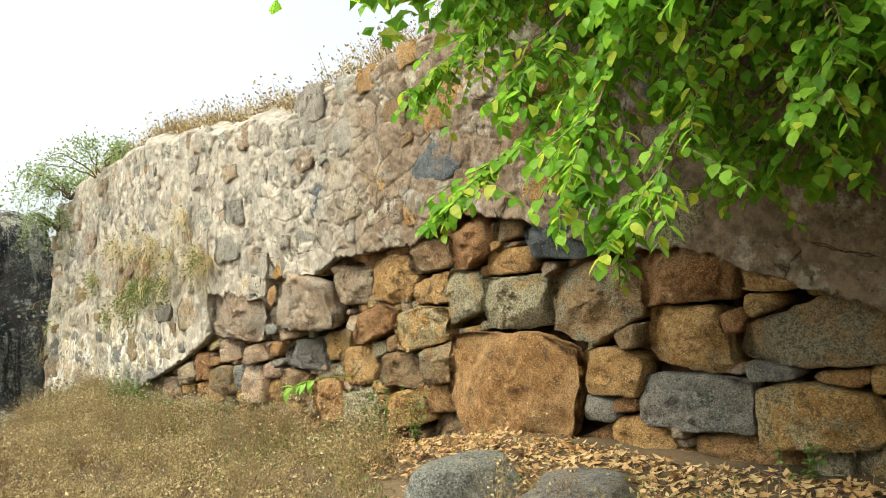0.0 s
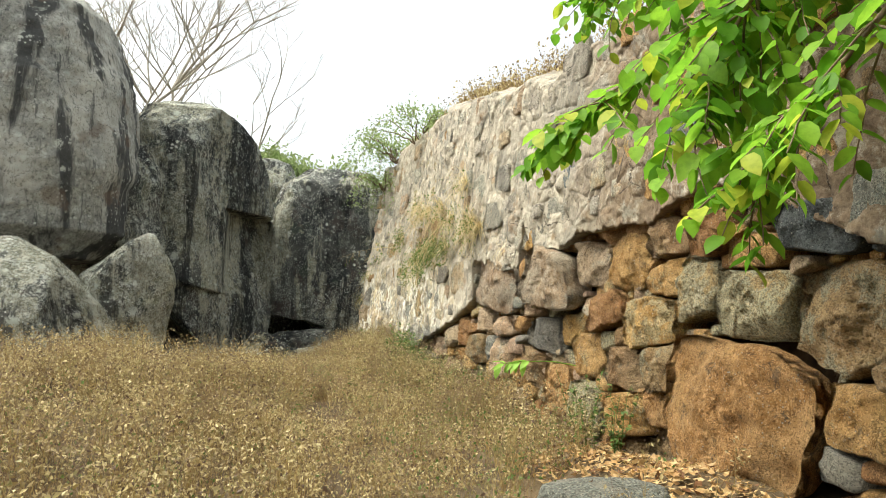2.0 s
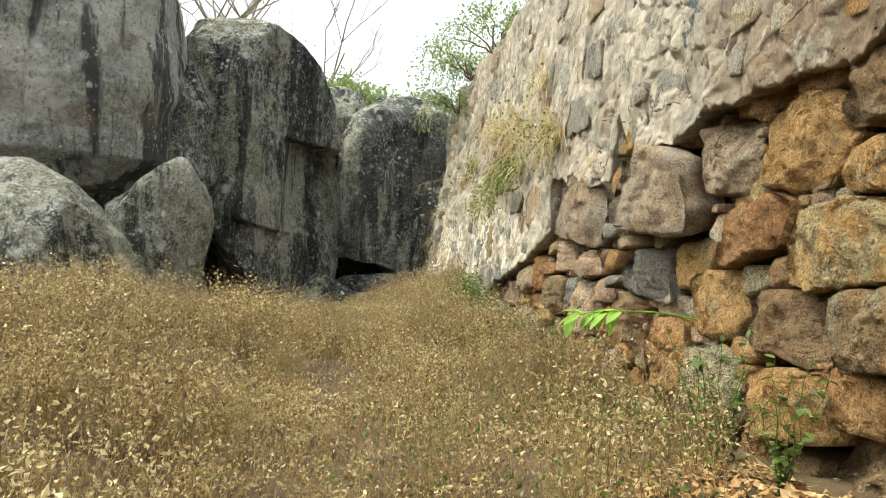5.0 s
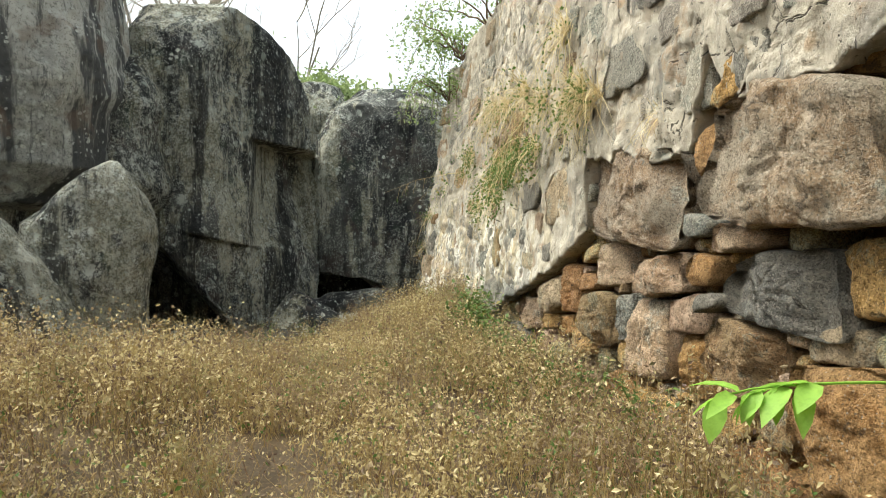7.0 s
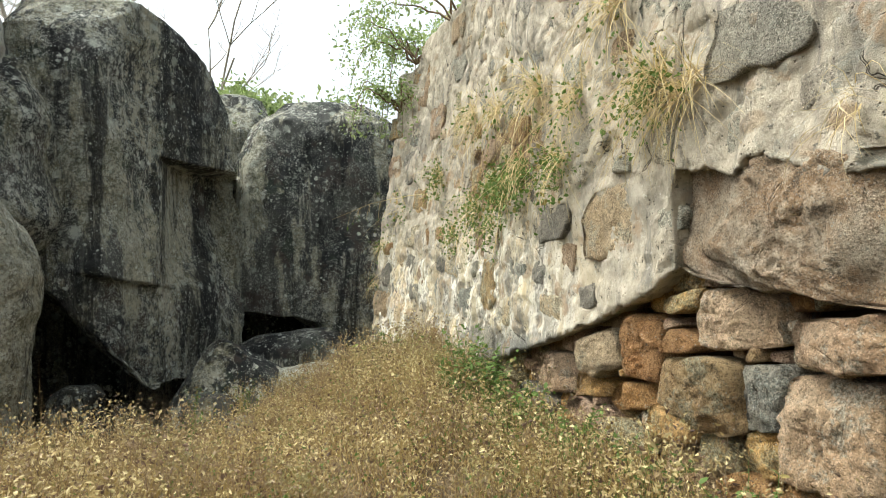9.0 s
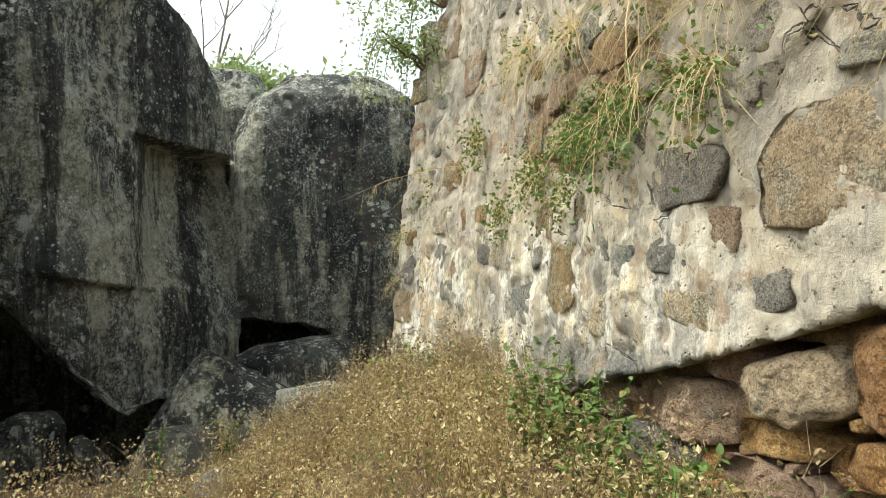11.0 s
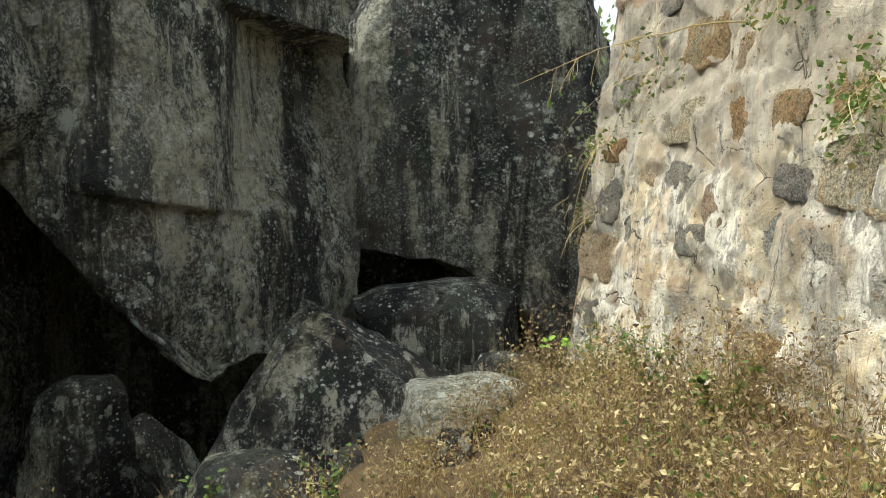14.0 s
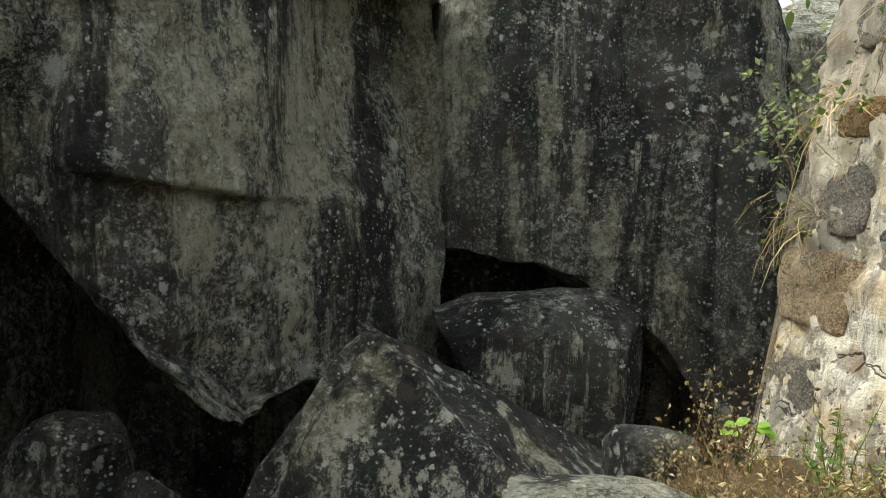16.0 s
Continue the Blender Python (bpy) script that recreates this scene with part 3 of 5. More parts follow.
def outline_of(k, stones, n, gap, mains=10000, ragged=0.05):
    """The radii of stone k's outline: an angular block, trimmed where its neighbours begin."""
    me = stones[k]
    y, z, w, h = me[:4]
    rng = random.Random(k * 7 + 3)
    tilt = radians(me[5]) if len(me) > 5 else rng.uniform(-0.2, 0.2)
    sides = []
    count = rng.choice((3, 4, 4, 5))
    start = rng.uniform(0, 6.28)
    for i in range(count):
        a = start + 2 * math.pi * i / count + rng.uniform(-0.45, 0.45)
        sides.append((math.cos(a), math.sin(a), reach_of(me, math.cos(a), math.sin(a)) * rng.uniform(0.88, 1.1)))
    for a, reach in ((0, w / 2), (math.pi, w / 2), (math.pi / 2, h / 2), (-math.pi / 2, h / 2)):
        a += tilt + rng.uniform(-0.12, 0.12)
        sides.append((math.cos(a), math.sin(a), reach * rng.uniform(0.98, 1.1)))
    area = w * h
    for m, other in enumerate(stones):
        dy, dz = other[0] - y, other[1] - z
        if m == k or (k < mains <= m) or abs(dy) > (w + other[2]) * 0.6 or abs(dz) > (h + other[3]) * 0.75:
            continue
        uy, uz = dy / (w + other[2]), dz / (h + other[3])
        q = math.hypot(uy, uz) + 1e-6
        uy, uz = uy / q, uz / q
        if abs(uy) > abs(uz):
            uz *= 0.45
        else:
            uy *= 0.45
        q = math.hypot(uy, uz)
        uy, uz = uy / q, uz / q
        mine, theirs = reach_of(me, uy, uz), reach_of(other, uy, uz)
        apart = dy * uy + dz * uz
        if apart > (mine + theirs) * 1.25:
            continue
        share = mine / (mine + theirs)
        if m < mains <= k:
            share = min(share, max(0.1, (apart - theirs * 0.9) / max(apart, 0.01)))
        elif other[2] * other[3] < area * 0.3:
            share = max(share, min(0.97, (apart - theirs * 0.75) / max(apart, 0.01)))
        elif area < other[2] * other[3] * 0.3:
            share = min(share, max(0.05, mine * 0.75 / max(apart, 0.01)))
        sides.append((uy, uz, apart * share - gap))
    radii = []
    for i in range(n):
        a = 2 * math.pi * i / n
        ca, sa = math.cos(a), math.sin(a)
        r = 1.5 * max(w, h)
        for uy, uz, c in sides:
            k2 = ca * uy + sa * uz
            if k2 > 0.05:
                r = min(r, max(c, 0.02) / k2)
        radii.append(r * (1 + ragged * fuzz(ca * 2 + k, sa * 2, 0.5, 1.3) + 0.4 * ragged * fuzz(ca * 5 + k, sa * 5, 0.5, 1.3)))
    return [0.15 * radii[i - 1] + 0.7 * radii[i] + 0.15 * radii[(i + 1) % n] for i in range(n)]


# stones laid bare under the broken coat: along the wall, height, width, height of the stone, kind
BARE_NEAR = [
    (-2.66, 1.72, 0.99, 0.47, "o", 8), (-3.37, 1.68, 0.55, 0.26, "o", 6), (-2.66, 1.27, 0.85, 0.52, "o", 20), (-3.63, 1.26, 1.15, 0.45, "m", -4),
    (-3.75, 0.96, 0.40, 0.13, "o", 0), (-3.29, 1.49, 0.27, 0.18, "o", 0), (-3.02, 1.38, 0.26, 0.2, "o", -20), (-3.31, 1.00, 0.48, 0.12, "g", 6),
    (-2.60, 0.77, 1.10, 0.44, "g", 5), (-3.55, 0.70, 0.80, 0.43, "o", -8), (-1.87, 0.98, 0.72, 0.40, "o", 6), (-0.64, 0.88, 1.92, 1.02, "o", 5),
    (-1.73, 1.61, 1.17, 0.70, "m", 4), (-0.71, 1.68, 0.98, 0.60, "m", 4), (-0.77, 2.09, 0.85, 0.26, "o", 8),
]
BARE_CENTRE = [
    (0.06, 1.77, 0.56, 0.64, "m", -12), (0.84, 1.47, 1.24, 0.47, "o", -10), (1.91, 1.57, 1.05, 0.38, "o", -10), (1.48, 2.10, 0.88, 0.57, "o", -2),
    (0.64, 2.30, 0.82, 0.38, "m", 0), (0.66, 1.90, 0.7, 0.32, "o", -10), (-0.12, 2.34, 0.63, 0.44, "o", -26), (-1.36, 2.22, 1.0, 0.36, "d", 8),
    (-2.11, 2.12, 0.45, 0.23, "d", -20), (-0.72, 2.42, 0.46, 0.22, "m", 2), (-4.38, 1.16, 0.46, 0.36, "o", 0), (-4.38, 0.83, 0.5, 0.20, "o", 0),
    (2.42, 1.03, 0.83, 0.5, "o", -8), (1.48, 0.98, 1.0, 0.42, "m", -6), (0.54, 1.06, 0.70, 0.42, "m", -8),
]
BARE_MIDDLE = [
    (2.44, 0.46, 0.88, 0.5, "m", -8), (1.40, 0.49, 0.9, 0.44, "o", -8), (-2.12, 1.28, 0.25, 0.27, "m", -10), (-1.66, 0.67, 0.37, 0.23, "g", 0),
    (2.52, 2.13, 1.05, 0.52, "c", 0), (3.5, 1.95, 1.85, 0.76, "l", 6), (5.72, 1.90, 2.3, 0.78, "l", 6), (4.29, 2.54, 0.52, 0.39, "o", -10),
    (4.60, 2.15, 0.43, 0.32, "o", -14), (5.30, 1.26, 0.95, 0.35, "p", -2), (4.21, 1.52, 0.82, 0.15, "p", 2), (4.69, 1.61, 0.53, 0.15, "g", 0),
    (3.85, 1.21, 1.1, 0.42, "g", -2), (4.95, 0.97, 0.62, 0.27, "p", -6), (5.55, 0.74, 0.80, 0.62, "p", -8), (4.18, 0.75, 0.9, 0.45, "m", 10),
]
BARE_FAR = [
    (3.25, 0.52, 0.8, 0.64, "o", -8), (4.52, 1.08, 0.4, 0.14, "g", -8), (4.65, 1.31, 0.5, 0.22, "o", 4), (7.41, 1.02, 0.66, 0.57, "o", 2),
    (8.12, 0.92, 0.70, 0.38, "c", -14), (6.44, 1.32, 1.1, 0.38, "p", -8), (6.68, 0.81, 0.85, 0.57, "m", -3), (9.12, 0.64, 1.12, 0.38, "p", -8),
    (8.28, 0.62, 0.78, 0.19, "o", -6), (7.55, 0.64, 0.8, 0.2, "o", -8), (8.31, 0.36, 1.02, 0.23, "p", 0), (9.46, 0.27, 0.78, 0.40, "g", 0),
    (7.02, 0.52, 0.55, 0.22, "o", 0), (7.72, 0.29, 0.85, 0.24, "m", -10), (8.74, 0.12, 0.66, 0.33, "o", -10), (6.09, 0.86, 0.37, 0.4, "g", -12), (6.83, 1.42, 0.7, 0.13, "o", -14), (6.86, 1.13, 0.35, 0.19, "o", 6),
]


def fill_small(stones):
    """Small stones wedged into what the large ones leave free, the widest gap first."""
    rng = random.Random(11)
    ys, zs = np.meshgrid(np.arange(-6.4, 10.4, 0.05), np.arange(-0.05, 2.9, 0.05))
    ys, zs = ys.ravel(), zs.ravel()
    keep = np.array([z < coat_edge(y) + 0.05 and z > ground_z(2.3, y) - 0.05 for y, z in zip(ys, zs)])
    ys, zs = ys[keep], zs[keep]
    free = np.full(len(ys), 9.0)

    def carve(s):
        dy, dz = ys - s[0] + 1e-5, zs - s[1] + 1e-5
        d = np.hypot(dy, dz) + 1e-4
        edge = 1 / ((np.abs(dy) / d / (s[2] / 2)) ** 4 + (np.abs(dz) / d / (s[3] / 2)) ** 4) ** 0.25
        np.minimum(free, d - edge, out=free)

    for s in stones:
        carve(s)
    out = list(stones)
    for _ in range(230):
        k = int(np.argmax(free))
        r = free[k]
        if r < 0.03:
            break
        r = min(r, 0.26)
        kind = rng.choice("oommpcp") if ys[k] > 2.5 else rng.choice("ooommoc")
        s = (float(ys[k]), float(zs[k]), 2 * r * rng.uniform(1.3, 2.2), 2 * r * rng.uniform(0.9, 1.15), kind)
        out.append(s)
        carve(s)
    return out


MAINS = BARE_NEAR + BARE_CENTRE + BARE_MIDDLE + BARE_FAR
bare = fill_small(MAINS)
for k, (y, z, w, h, kind, *lean) in enumerate(bare):
    small = min(w, h)
    main = k < len(MAINS)
    shape = outline_of(k, bare, 72 if small > 0.3 else 26, 0.012 if main else 0.003, len(MAINS))
    rng = random.Random(k + 50)
    front = 0.06 + rng.uniform(-0.06, 0.05) + (0.0 if main else 0.1) - (0.15 if w > 1.5 else 0.0)
    link_mesh("stone", *stone_mesh(y, z, shape, front, 0.5, k + 1, min(0.075, 0.04 + 0.05 * small), 1.0, 18 if small > 0.3 else 6), ROCK[kind], WALL)

# ---- stones showing through the coat: along the wall, height, width, height of the stone, kind ----
SET_LOW = [
    (14.45, 2.35, 0.58, 0.31, "c"), (14.34, 2.98, 0.56, 0.40, "m"), (12.34, 1.85, 0.80, 0.42, "c"), (11.86, 1.28, 0.62, 0.39, "g"),
    (12.70, 1.39, 0.34, 0.44, "g"), (10.89, 1.52, 0.55, 0.62, "o"), (9.96, 1.24, 0.68, 0.34, "o"), (8.92, 1.33, 0.78, 0.2, "c"),
    (10.04, 1.77, 0.22, 0.24, "g"), (10.32, 2.11, 0.74, 0.30, "o"), (11.00, 2.84, 0.76, 0.32, "o"), (12.34, 3.13, 0.85, 0.48, "c"),
    (14.45, 0.89, 0.56, 0.40, "c"), (14.86, 1.46, 0.47, 0.28, "g"), (14.13, 1.41, 0.35, 0.26, "g"), (13.29, 1.49, 0.32, 0.30, "g"),
]
SET_FAR = [
    (13.05, 1.84, 0.37, 0.23, "g"), (8.92, 2.16, 0.75, 0.34, "g"), (9.11, 1.67, 0.48, 0.22, "g"), (9.52, 2.59, 0.58, 0.31, "g"),
    (8.80, 2.60, 0.28, 0.31, "o"), (13.85, 1.67, 0.26, 0.36, "o"), (10.36, 3.11, 0.5, 0.2, "o"), (9.85, 2.99, 0.34, 0.20, "o"),
    (13.25, 0.72, 0.7, 0.29, "m"), (9.9, 3.3, 0.6, 0.3, "o"), (10.6, 2.62, 0.55, 0.26, "m"), (11.6, 2.95, 0.45, 0.36, "m"), (11.1, 3.25, 0.5, 0.28, "c"), (8.2, 1.42, 0.34, 0.2, "g"), (13.60, 2.29, 0.40, 0.37, "m"), (7.72, 2.04, 1.05, 0.60, "m"),
]
SET_HIGH = [
    (3.06, 3.36, 0.56, 0.46, "d"), (2.15, 3.13, 0.62, 0.30, "o"), (3.40, 2.90, 0.62, 0.30, "g"), (5.93, 3.07, 0.9, 0.44, "g"),
    (3.85, 3.45, 0.58, 0.42, "g"), (4.20, 3.95, 0.59, 0.41, "g"), (0.27, 3.34, 1.10, 0.46, "d"), (5.73, 4.36, 0.55, 0.26, "o"),
    (1.46, 3.36, 0.60, 0.42, "o"), (0.73, 2.86, 0.92, 0.29, "o"), (-1.34, 2.72, 0.61, 0.23, "o"), (3.3, 4.05, 0.50, 0.32, "o"),
    (4.91, 3.91, 0.75, 0.45, "g"), (5.58, 3.66, 0.70, 0.40, "g"), (9.37, 4.05, 1.2, 0.46, "g"), (6.90, 3.67, 0.70, 0.48, "g"), (7.97, 4.61, 0.95, 0.32, "g"),
]


def set_stones():
    """The measured stones, and between them more of the same rubble at random."""
    rng = random.Random(5)
    out = SET_LOW + SET_FAR + SET_HIGH
    for _ in range(9000):
        y = rng.uniform(-3.0, 15.6)
        z = rng.uniform(0.5, 5.6)
        if z < coat_edge(y) + 0.22 or z > wall_top(y) - 0.3 or z < ground_z(1.8, y) + 0.25:
            continue
        w = rng.uniform(0.24, 0.75)
        if y > 8.5 and z < 3.6:
            w = max(w, 0.32)
            if rng.random() < 0.3:
                continue
        h = w * rng.uniform(0.55, 0.95)
        if any(abs(y - s[0]) < (w + s[2]) * 0.5 + 0.08 and abs(z - s[1]) < (h + s[3]) * 0.5 + 0.05 for s in out):
            continue
        kind = rng.choice("oomgoml") if y < 1.8 else rng.choice("wwwwwwggmmo") if y < 9 else rng.choice("iiccmmg")
        out.append((y, z, w, h, kind))
        if len(out) > 250:
            break
    return out


inset = set_stones()
for k, (y, z, w, h, kind, *lean) in enumerate(inset):
    rng = random.Random(k + 900)
    shape = outline_of(k, inset, 40, 0.02, 10000, 0.16)
    front = 0.004 - 0.012 * rng.random() if k < 45 else 0.002 - 0.02 * rng.random()
    wx = -0.05 * fuzz(y, z, 1.3, 0.8) - 0.03 * fuzz(y, z, 5.1, 3.0) + 0.032 * fuzz(y * 1.7, z * 0.8, 6.1, 2.2, 3)
    link_mesh("stone", *stone_mesh(y, z, shape, front - wx, 0.16, k + 400, 0.02 + 0.01 * rng.random(), 0.36, 7), ROCK[kind if y < 1.8 else {"o": "m" if k % 3 else "c"}.get(kind, kind) if y > 9 else {"g": "i", "o": "c", "m": "c" if k % 2 else "i"}.get(kind, kind)], COAT)


# ---- boulders ----
def boulder(name, rows, material, label, n=150, levels=130, power=2.8, turn=0.0, planes=(), rough=0.22, seed=0.0, under=None, carve=None, category="boulder", facets=0, bite=(0.82, 1.0)):
    """A boulder from level sections (height, middle x, middle y, half width, half depth), flattened by planes and broken up by relief."""
    zs = [r[0] for r in rows]
    verts, faces = [], []
    ct, st = math.cos(radians(turn)), math.sin(radians(turn))
    if facets:
        rng = random.Random(int(seed * 13) + 5)
        mid = rows[len(rows) // 2]
        top = rows[-1][0]
        flat = []
        for _ in range(facets):
            v = Vector((rng.uniform(-1, 1), rng.uniform(-1, 0.6), rng.uniform(-0.1, 0.9))).normalized()
            reach = math.sqrt((v.x * mid[3]) ** 2 + (v.y * mid[4]) ** 2 + (v.z * (top - mid[0])) ** 2) * rng.uniform(*bite)
            flat.append((v.x, v.y, v.z, v.x * mid[1] + v.y * mid[2] + v.z * mid[0] + reach))
        planes = list(planes) + flat
    span = zs[-1] - zs[0]
    unit = min(1.0, span / 3.0)
    for j in range(levels + 1):
        f = j / levels
        f = 0.5 - 0.5 * math.cos(math.pi * f) if levels < 80 else 0.7 * f + 0.3 * (0.5 - 0.5 * math.cos(math.pi * f))
        z0 = zs[0] + span * f
        cx, cy, a, b = (float(np.interp(z0, zs, [r[k] for r in rows])) for k in (1, 2, 3, 4))
        for i in range(n):
            t = 2 * math.pi * i / n
            c, s = math.cos(t), math.sin(t)
            px = a * math.copysign(abs(c) ** (2 / power), c)
            py = b * math.copysign(abs(s) ** (2 / power), s)
            x, y, z = cx + px * ct - py * st, cy + px * st + py * ct, z0
            q = seed * 9.1
            d = rough * unit * (1.0 * fuzz(x + q, y, z, 0.45 / unit) - 0.9 * abs(fuzz(x, y, z * 0.5 + q, 0.9 / unit, 5)) + 0.3 + 0.4 * fuzz(x, y + q, z * 0.6, 1.5 / unit, 3)) + 0.035 * fuzz(x, y, z + q, 4.5, 3)
            m = math.hypot(px, py) + 0.3 * unit
            ux, uy = (x - cx) / m, (y - cy) / m
            x, y = x + d * ux, y + d * uy
            z += 0.5 * d * (1 if f > 0.5 else -1) * (1 - min(1.0, math.hypot(ux, uy)))
            for nx, ny, nz, e in planes:
                over = nx * x + ny * y + nz * z - e - 0.12 * unit * fuzz(x + q, y, z, 0.8 / unit) - 0.04 * unit * fuzz(x, y + q, z, 3 / unit)
                if over > 0:
                    x, y, z = x - over * nx, y - over * ny, z - over * nz
            if carve:
                x, y, z = carve(x, y, z)
            if under:
                z = max(z, under(x) + 0.1 * fuzz(x, y, 2, 1.5))
            verts.append((x, y, z))
    for j in range(levels):
        for i in range(n):
            a, b = j * n + i, j * n + (i + 1) % n
            faces.append((a, b, b + n, a + n))
    faces.append(tuple(range(n - 1, -1, -1)))
    faces.append(tuple(range(levels * n, levels * n + n)))
    return tagged(link_mesh(name, verts, faces, material), label, category)


def overhang(x, y, z):
    """The block that broke out of the tall boulder's flank, leaving a ledge over a hollow, and a chipped shelf on its face."""
    if x > -2.97 and y < 20.5 and z < 4.3:
        deep = smooth01(z, 0.6, 4.0) * smooth01(z, 4.3, 4.22) * smooth01(x, -2.96, -2.86)
        y += 1.6 * deep
        x -= 0.22 * deep * smooth01(x, -2.5, -2.0)
    if y < 18.5 and x < -2.5:
        shelf = smooth01(z + 0.25 * (x + 3.3), 1.62, 1.7) * smooth01(z, 3.1, 1.9) * smooth01(x, -4.3, -3.5) * smooth01(x, -2.7, -2.9)
        y -= 0.34 * shelf
        upper = smooth01(z, 4.55, 4.62) * smooth01(x, -3.5, -3.3)
        y -= 0.07 * upper
    return x, y, z


boulder("boulder", [(-1.0, -3.3, 18.6, 2.1, 2.1), (0.0, -3.4, 18.6, 2.2, 2.25), (4.5, -3.55, 18.5, 2.25, 2.2), (5.6, -3.65, 18.5, 2.1, 2.15), (6.6, -3.9, 18.6, 1.8, 2.0), (7.3, -4.2, 18.7, 1.35, 1.6), (7.65, -4.3, 18.8, 0.7, 0.8), (7.75, -4.3, 18.8, 0.1, 0.1)],
        BANDED, "tall dark streaked boulder with a ledge over a hollow", n=340, levels=260, power=5, planes=[(0.877, -0.482, 0.0, -11.18), (-0.707, -0.242, -0.664, -1.712), (-0.5, -0.866, 0.0, -11.6)], rough=0.16, seed=1, carve=overhang, under=lambda x: float(np.interp(x, [-3.2, -2.4, -1.9], [-0.4, -0.45, -1.0])))
boulder("boulder", [(-3.4, 0.9, 22.4, 2.6, 1.9), (2.0, 0.7, 22.4, 2.7, 2.0), (4.5, 0.55, 22.5, 2.4, 1.95), (5.75, 0.6, 22.5, 1.8, 1.75), (6.4, 0.75, 22.5, 1.05, 1.1), (6.6, 0.8, 22.5, 0.1, 0.1)],
        WEATHERED, "broad dark boulder bridging a black crevice", n=260, levels=200, power=4.5, rough=0.2, seed=2, under=lambda x: float(np.interp(x, [-2, 0.2, 1.0, 1.6, 2.6], [0.95, 0.62, 0.15, -0.4, -2.4])))
boulder("boulder", [(1.2, -1.9, 23.0, 1.5, 1.6), (3.0, -2.0, 23.0, 1.6, 1.7), (5.6, -1.9, 23.0, 1.3, 1.4), (6.7, -1.9, 23.1, 0.8, 0.9), (7.0, -1.9, 23.1, 0.1, 0.1)],
        BOULDER, "dark boulder wedged behind two larger ones", power=4, seed=3, under=lambda x: 1.0)
boulder("boulder", [(2.0, -8.05, 14.6, 0.4, 0.4), (2.3, -7.85, 14.6, 1.9, 1.6), (3.0, -8.15, 14.8, 3.0, 2.5), (4.5, -8.55, 15.0, 3.5, 2.9), (6.7, -8.75, 15.2, 3.4, 3.0), (8.8, -8.95, 15.4, 3.0, 2.7), (10.0, -9.15, 15.5, 1.9, 1.8), (10.5, -9.15, 15.5, 0.3, 0.3)],
        PALE, "huge rounded grey boulder streaked with black", n=220, levels=200, power=2.6, rough=0.16, seed=4)
boulder("boulder", [(-1.8, -6.3, 10.9, 2.6, 1.7), (0.0, -6.3, 10.9, 2.3, 1.6), (0.8, -6.4, 10.9, 1.95, 1.4), (1.5, -6.5, 10.9, 1.5, 1.1), (2.2, -6.6, 11.0, 0.9, 0.7), (2.6, -6.7, 11.0, 0.2, 0.2)],
        CRUSTED, "sloping grey boulder half sunk in dry grass", power=2.6, rough=0.16, seed=5, facets=4, bite=(0.88, 1.0))
boulder("boulder", [(-2.2, -4.55, 12.4, 0.85, 0.8), (0.0, -4.5, 12.3, 0.9, 0.85), (1.3, -4.55, 12.3, 1.08, 0.9), (1.75, -4.5, 12.25, 1.0, 0.85), (2.35, -4.22, 12.1, 0.58, 0.55), (2.75, -4.0, 11.95, 0.2, 0.22), (2.88, -3.96, 11.9, 0.04, 0.05)],
        CRUSTED, "pointed grey boulder with pale lichen, under a larger one", power=3.6, turn=12, rough=0.2, seed=6, facets=6, bite=(0.92, 1.08))
# Added filler rock: stops light from reaching the crevice from behind.
boulder("boulder", [(-3.6, 0.6, 23.6, 4.5, 1.2), (1.5, 0.6, 23.6, 4.5, 1.2), (2.2, 0.6, 23.6, 2.0, 0.5), (2.4, 0.6, 23.6, 0.2, 0.1)],
        BOULDER, "dark rock added to keep light out of the crevice", power=4, seed=9)
# Three added boulders shut sky light out of the cave: back, side, top.
boulder("boulder", [(-3.4, -6.2, 22.6, 4.0, 1.2), (3.0, -6.2, 22.6, 4.0, 1.6), (5.5, -6.4, 22.4, 3.2, 1.8), (6.6, -6.6, 22.4, 0.3, 0.3)],
        BOULDER, "dark boulder added to block light behind the cave", power=3, seed=7)
boulder("boulder", [(-3.4, -9.0, 17.6, 2.6, 5.2), (3.0, -9.0, 17.6, 2.6, 5.2), (5.0, -9.0, 17.6, 1.8, 4.4), (5.6, -9.0, 17.6, 0.3, 0.5)],
        BOULDER, "dark boulder added to block light at the cave's side", power=4, seed=18)
boulder("boulder", [(2.2, -5.6, 17.6, 0.9, 2.0), (2.8, -5.7, 17.6, 1.3, 3.0), (4.6, -5.9, 17.8, 1.4, 3.0), (5.8, -6.2, 18.2, 1.3, 2.4), (6.4, -6.3, 18.4, 0.3, 0.4)],
        BOULDER, "dark boulder added to block light above the cave", power=3, seed=17)
boulder("boulder", [(-3.4, 4.6, 24.0, 3.0, 2.4), (2.0, 4.6, 24.0, 3.0, 2.4), (4.0, 4.6, 24.0, 2.2, 2.0), (5.0, 4.6, 24.0, 0.4, 0.4)],
        BOULDER, "dark boulder beyond the wall's end", power=3, seed=8)


def ground_rock(rows, label, seed, material=BOULDER, power=3.0, turn=0.0, planes=(), rough=0.2, facets=12):
    return boulder("rock", rows, material, label, n=100, levels=70, power=power, turn=turn, planes=planes, rough=rough, seed=seed, category="rock", facets=facets, bite=(0.66, 0.92))


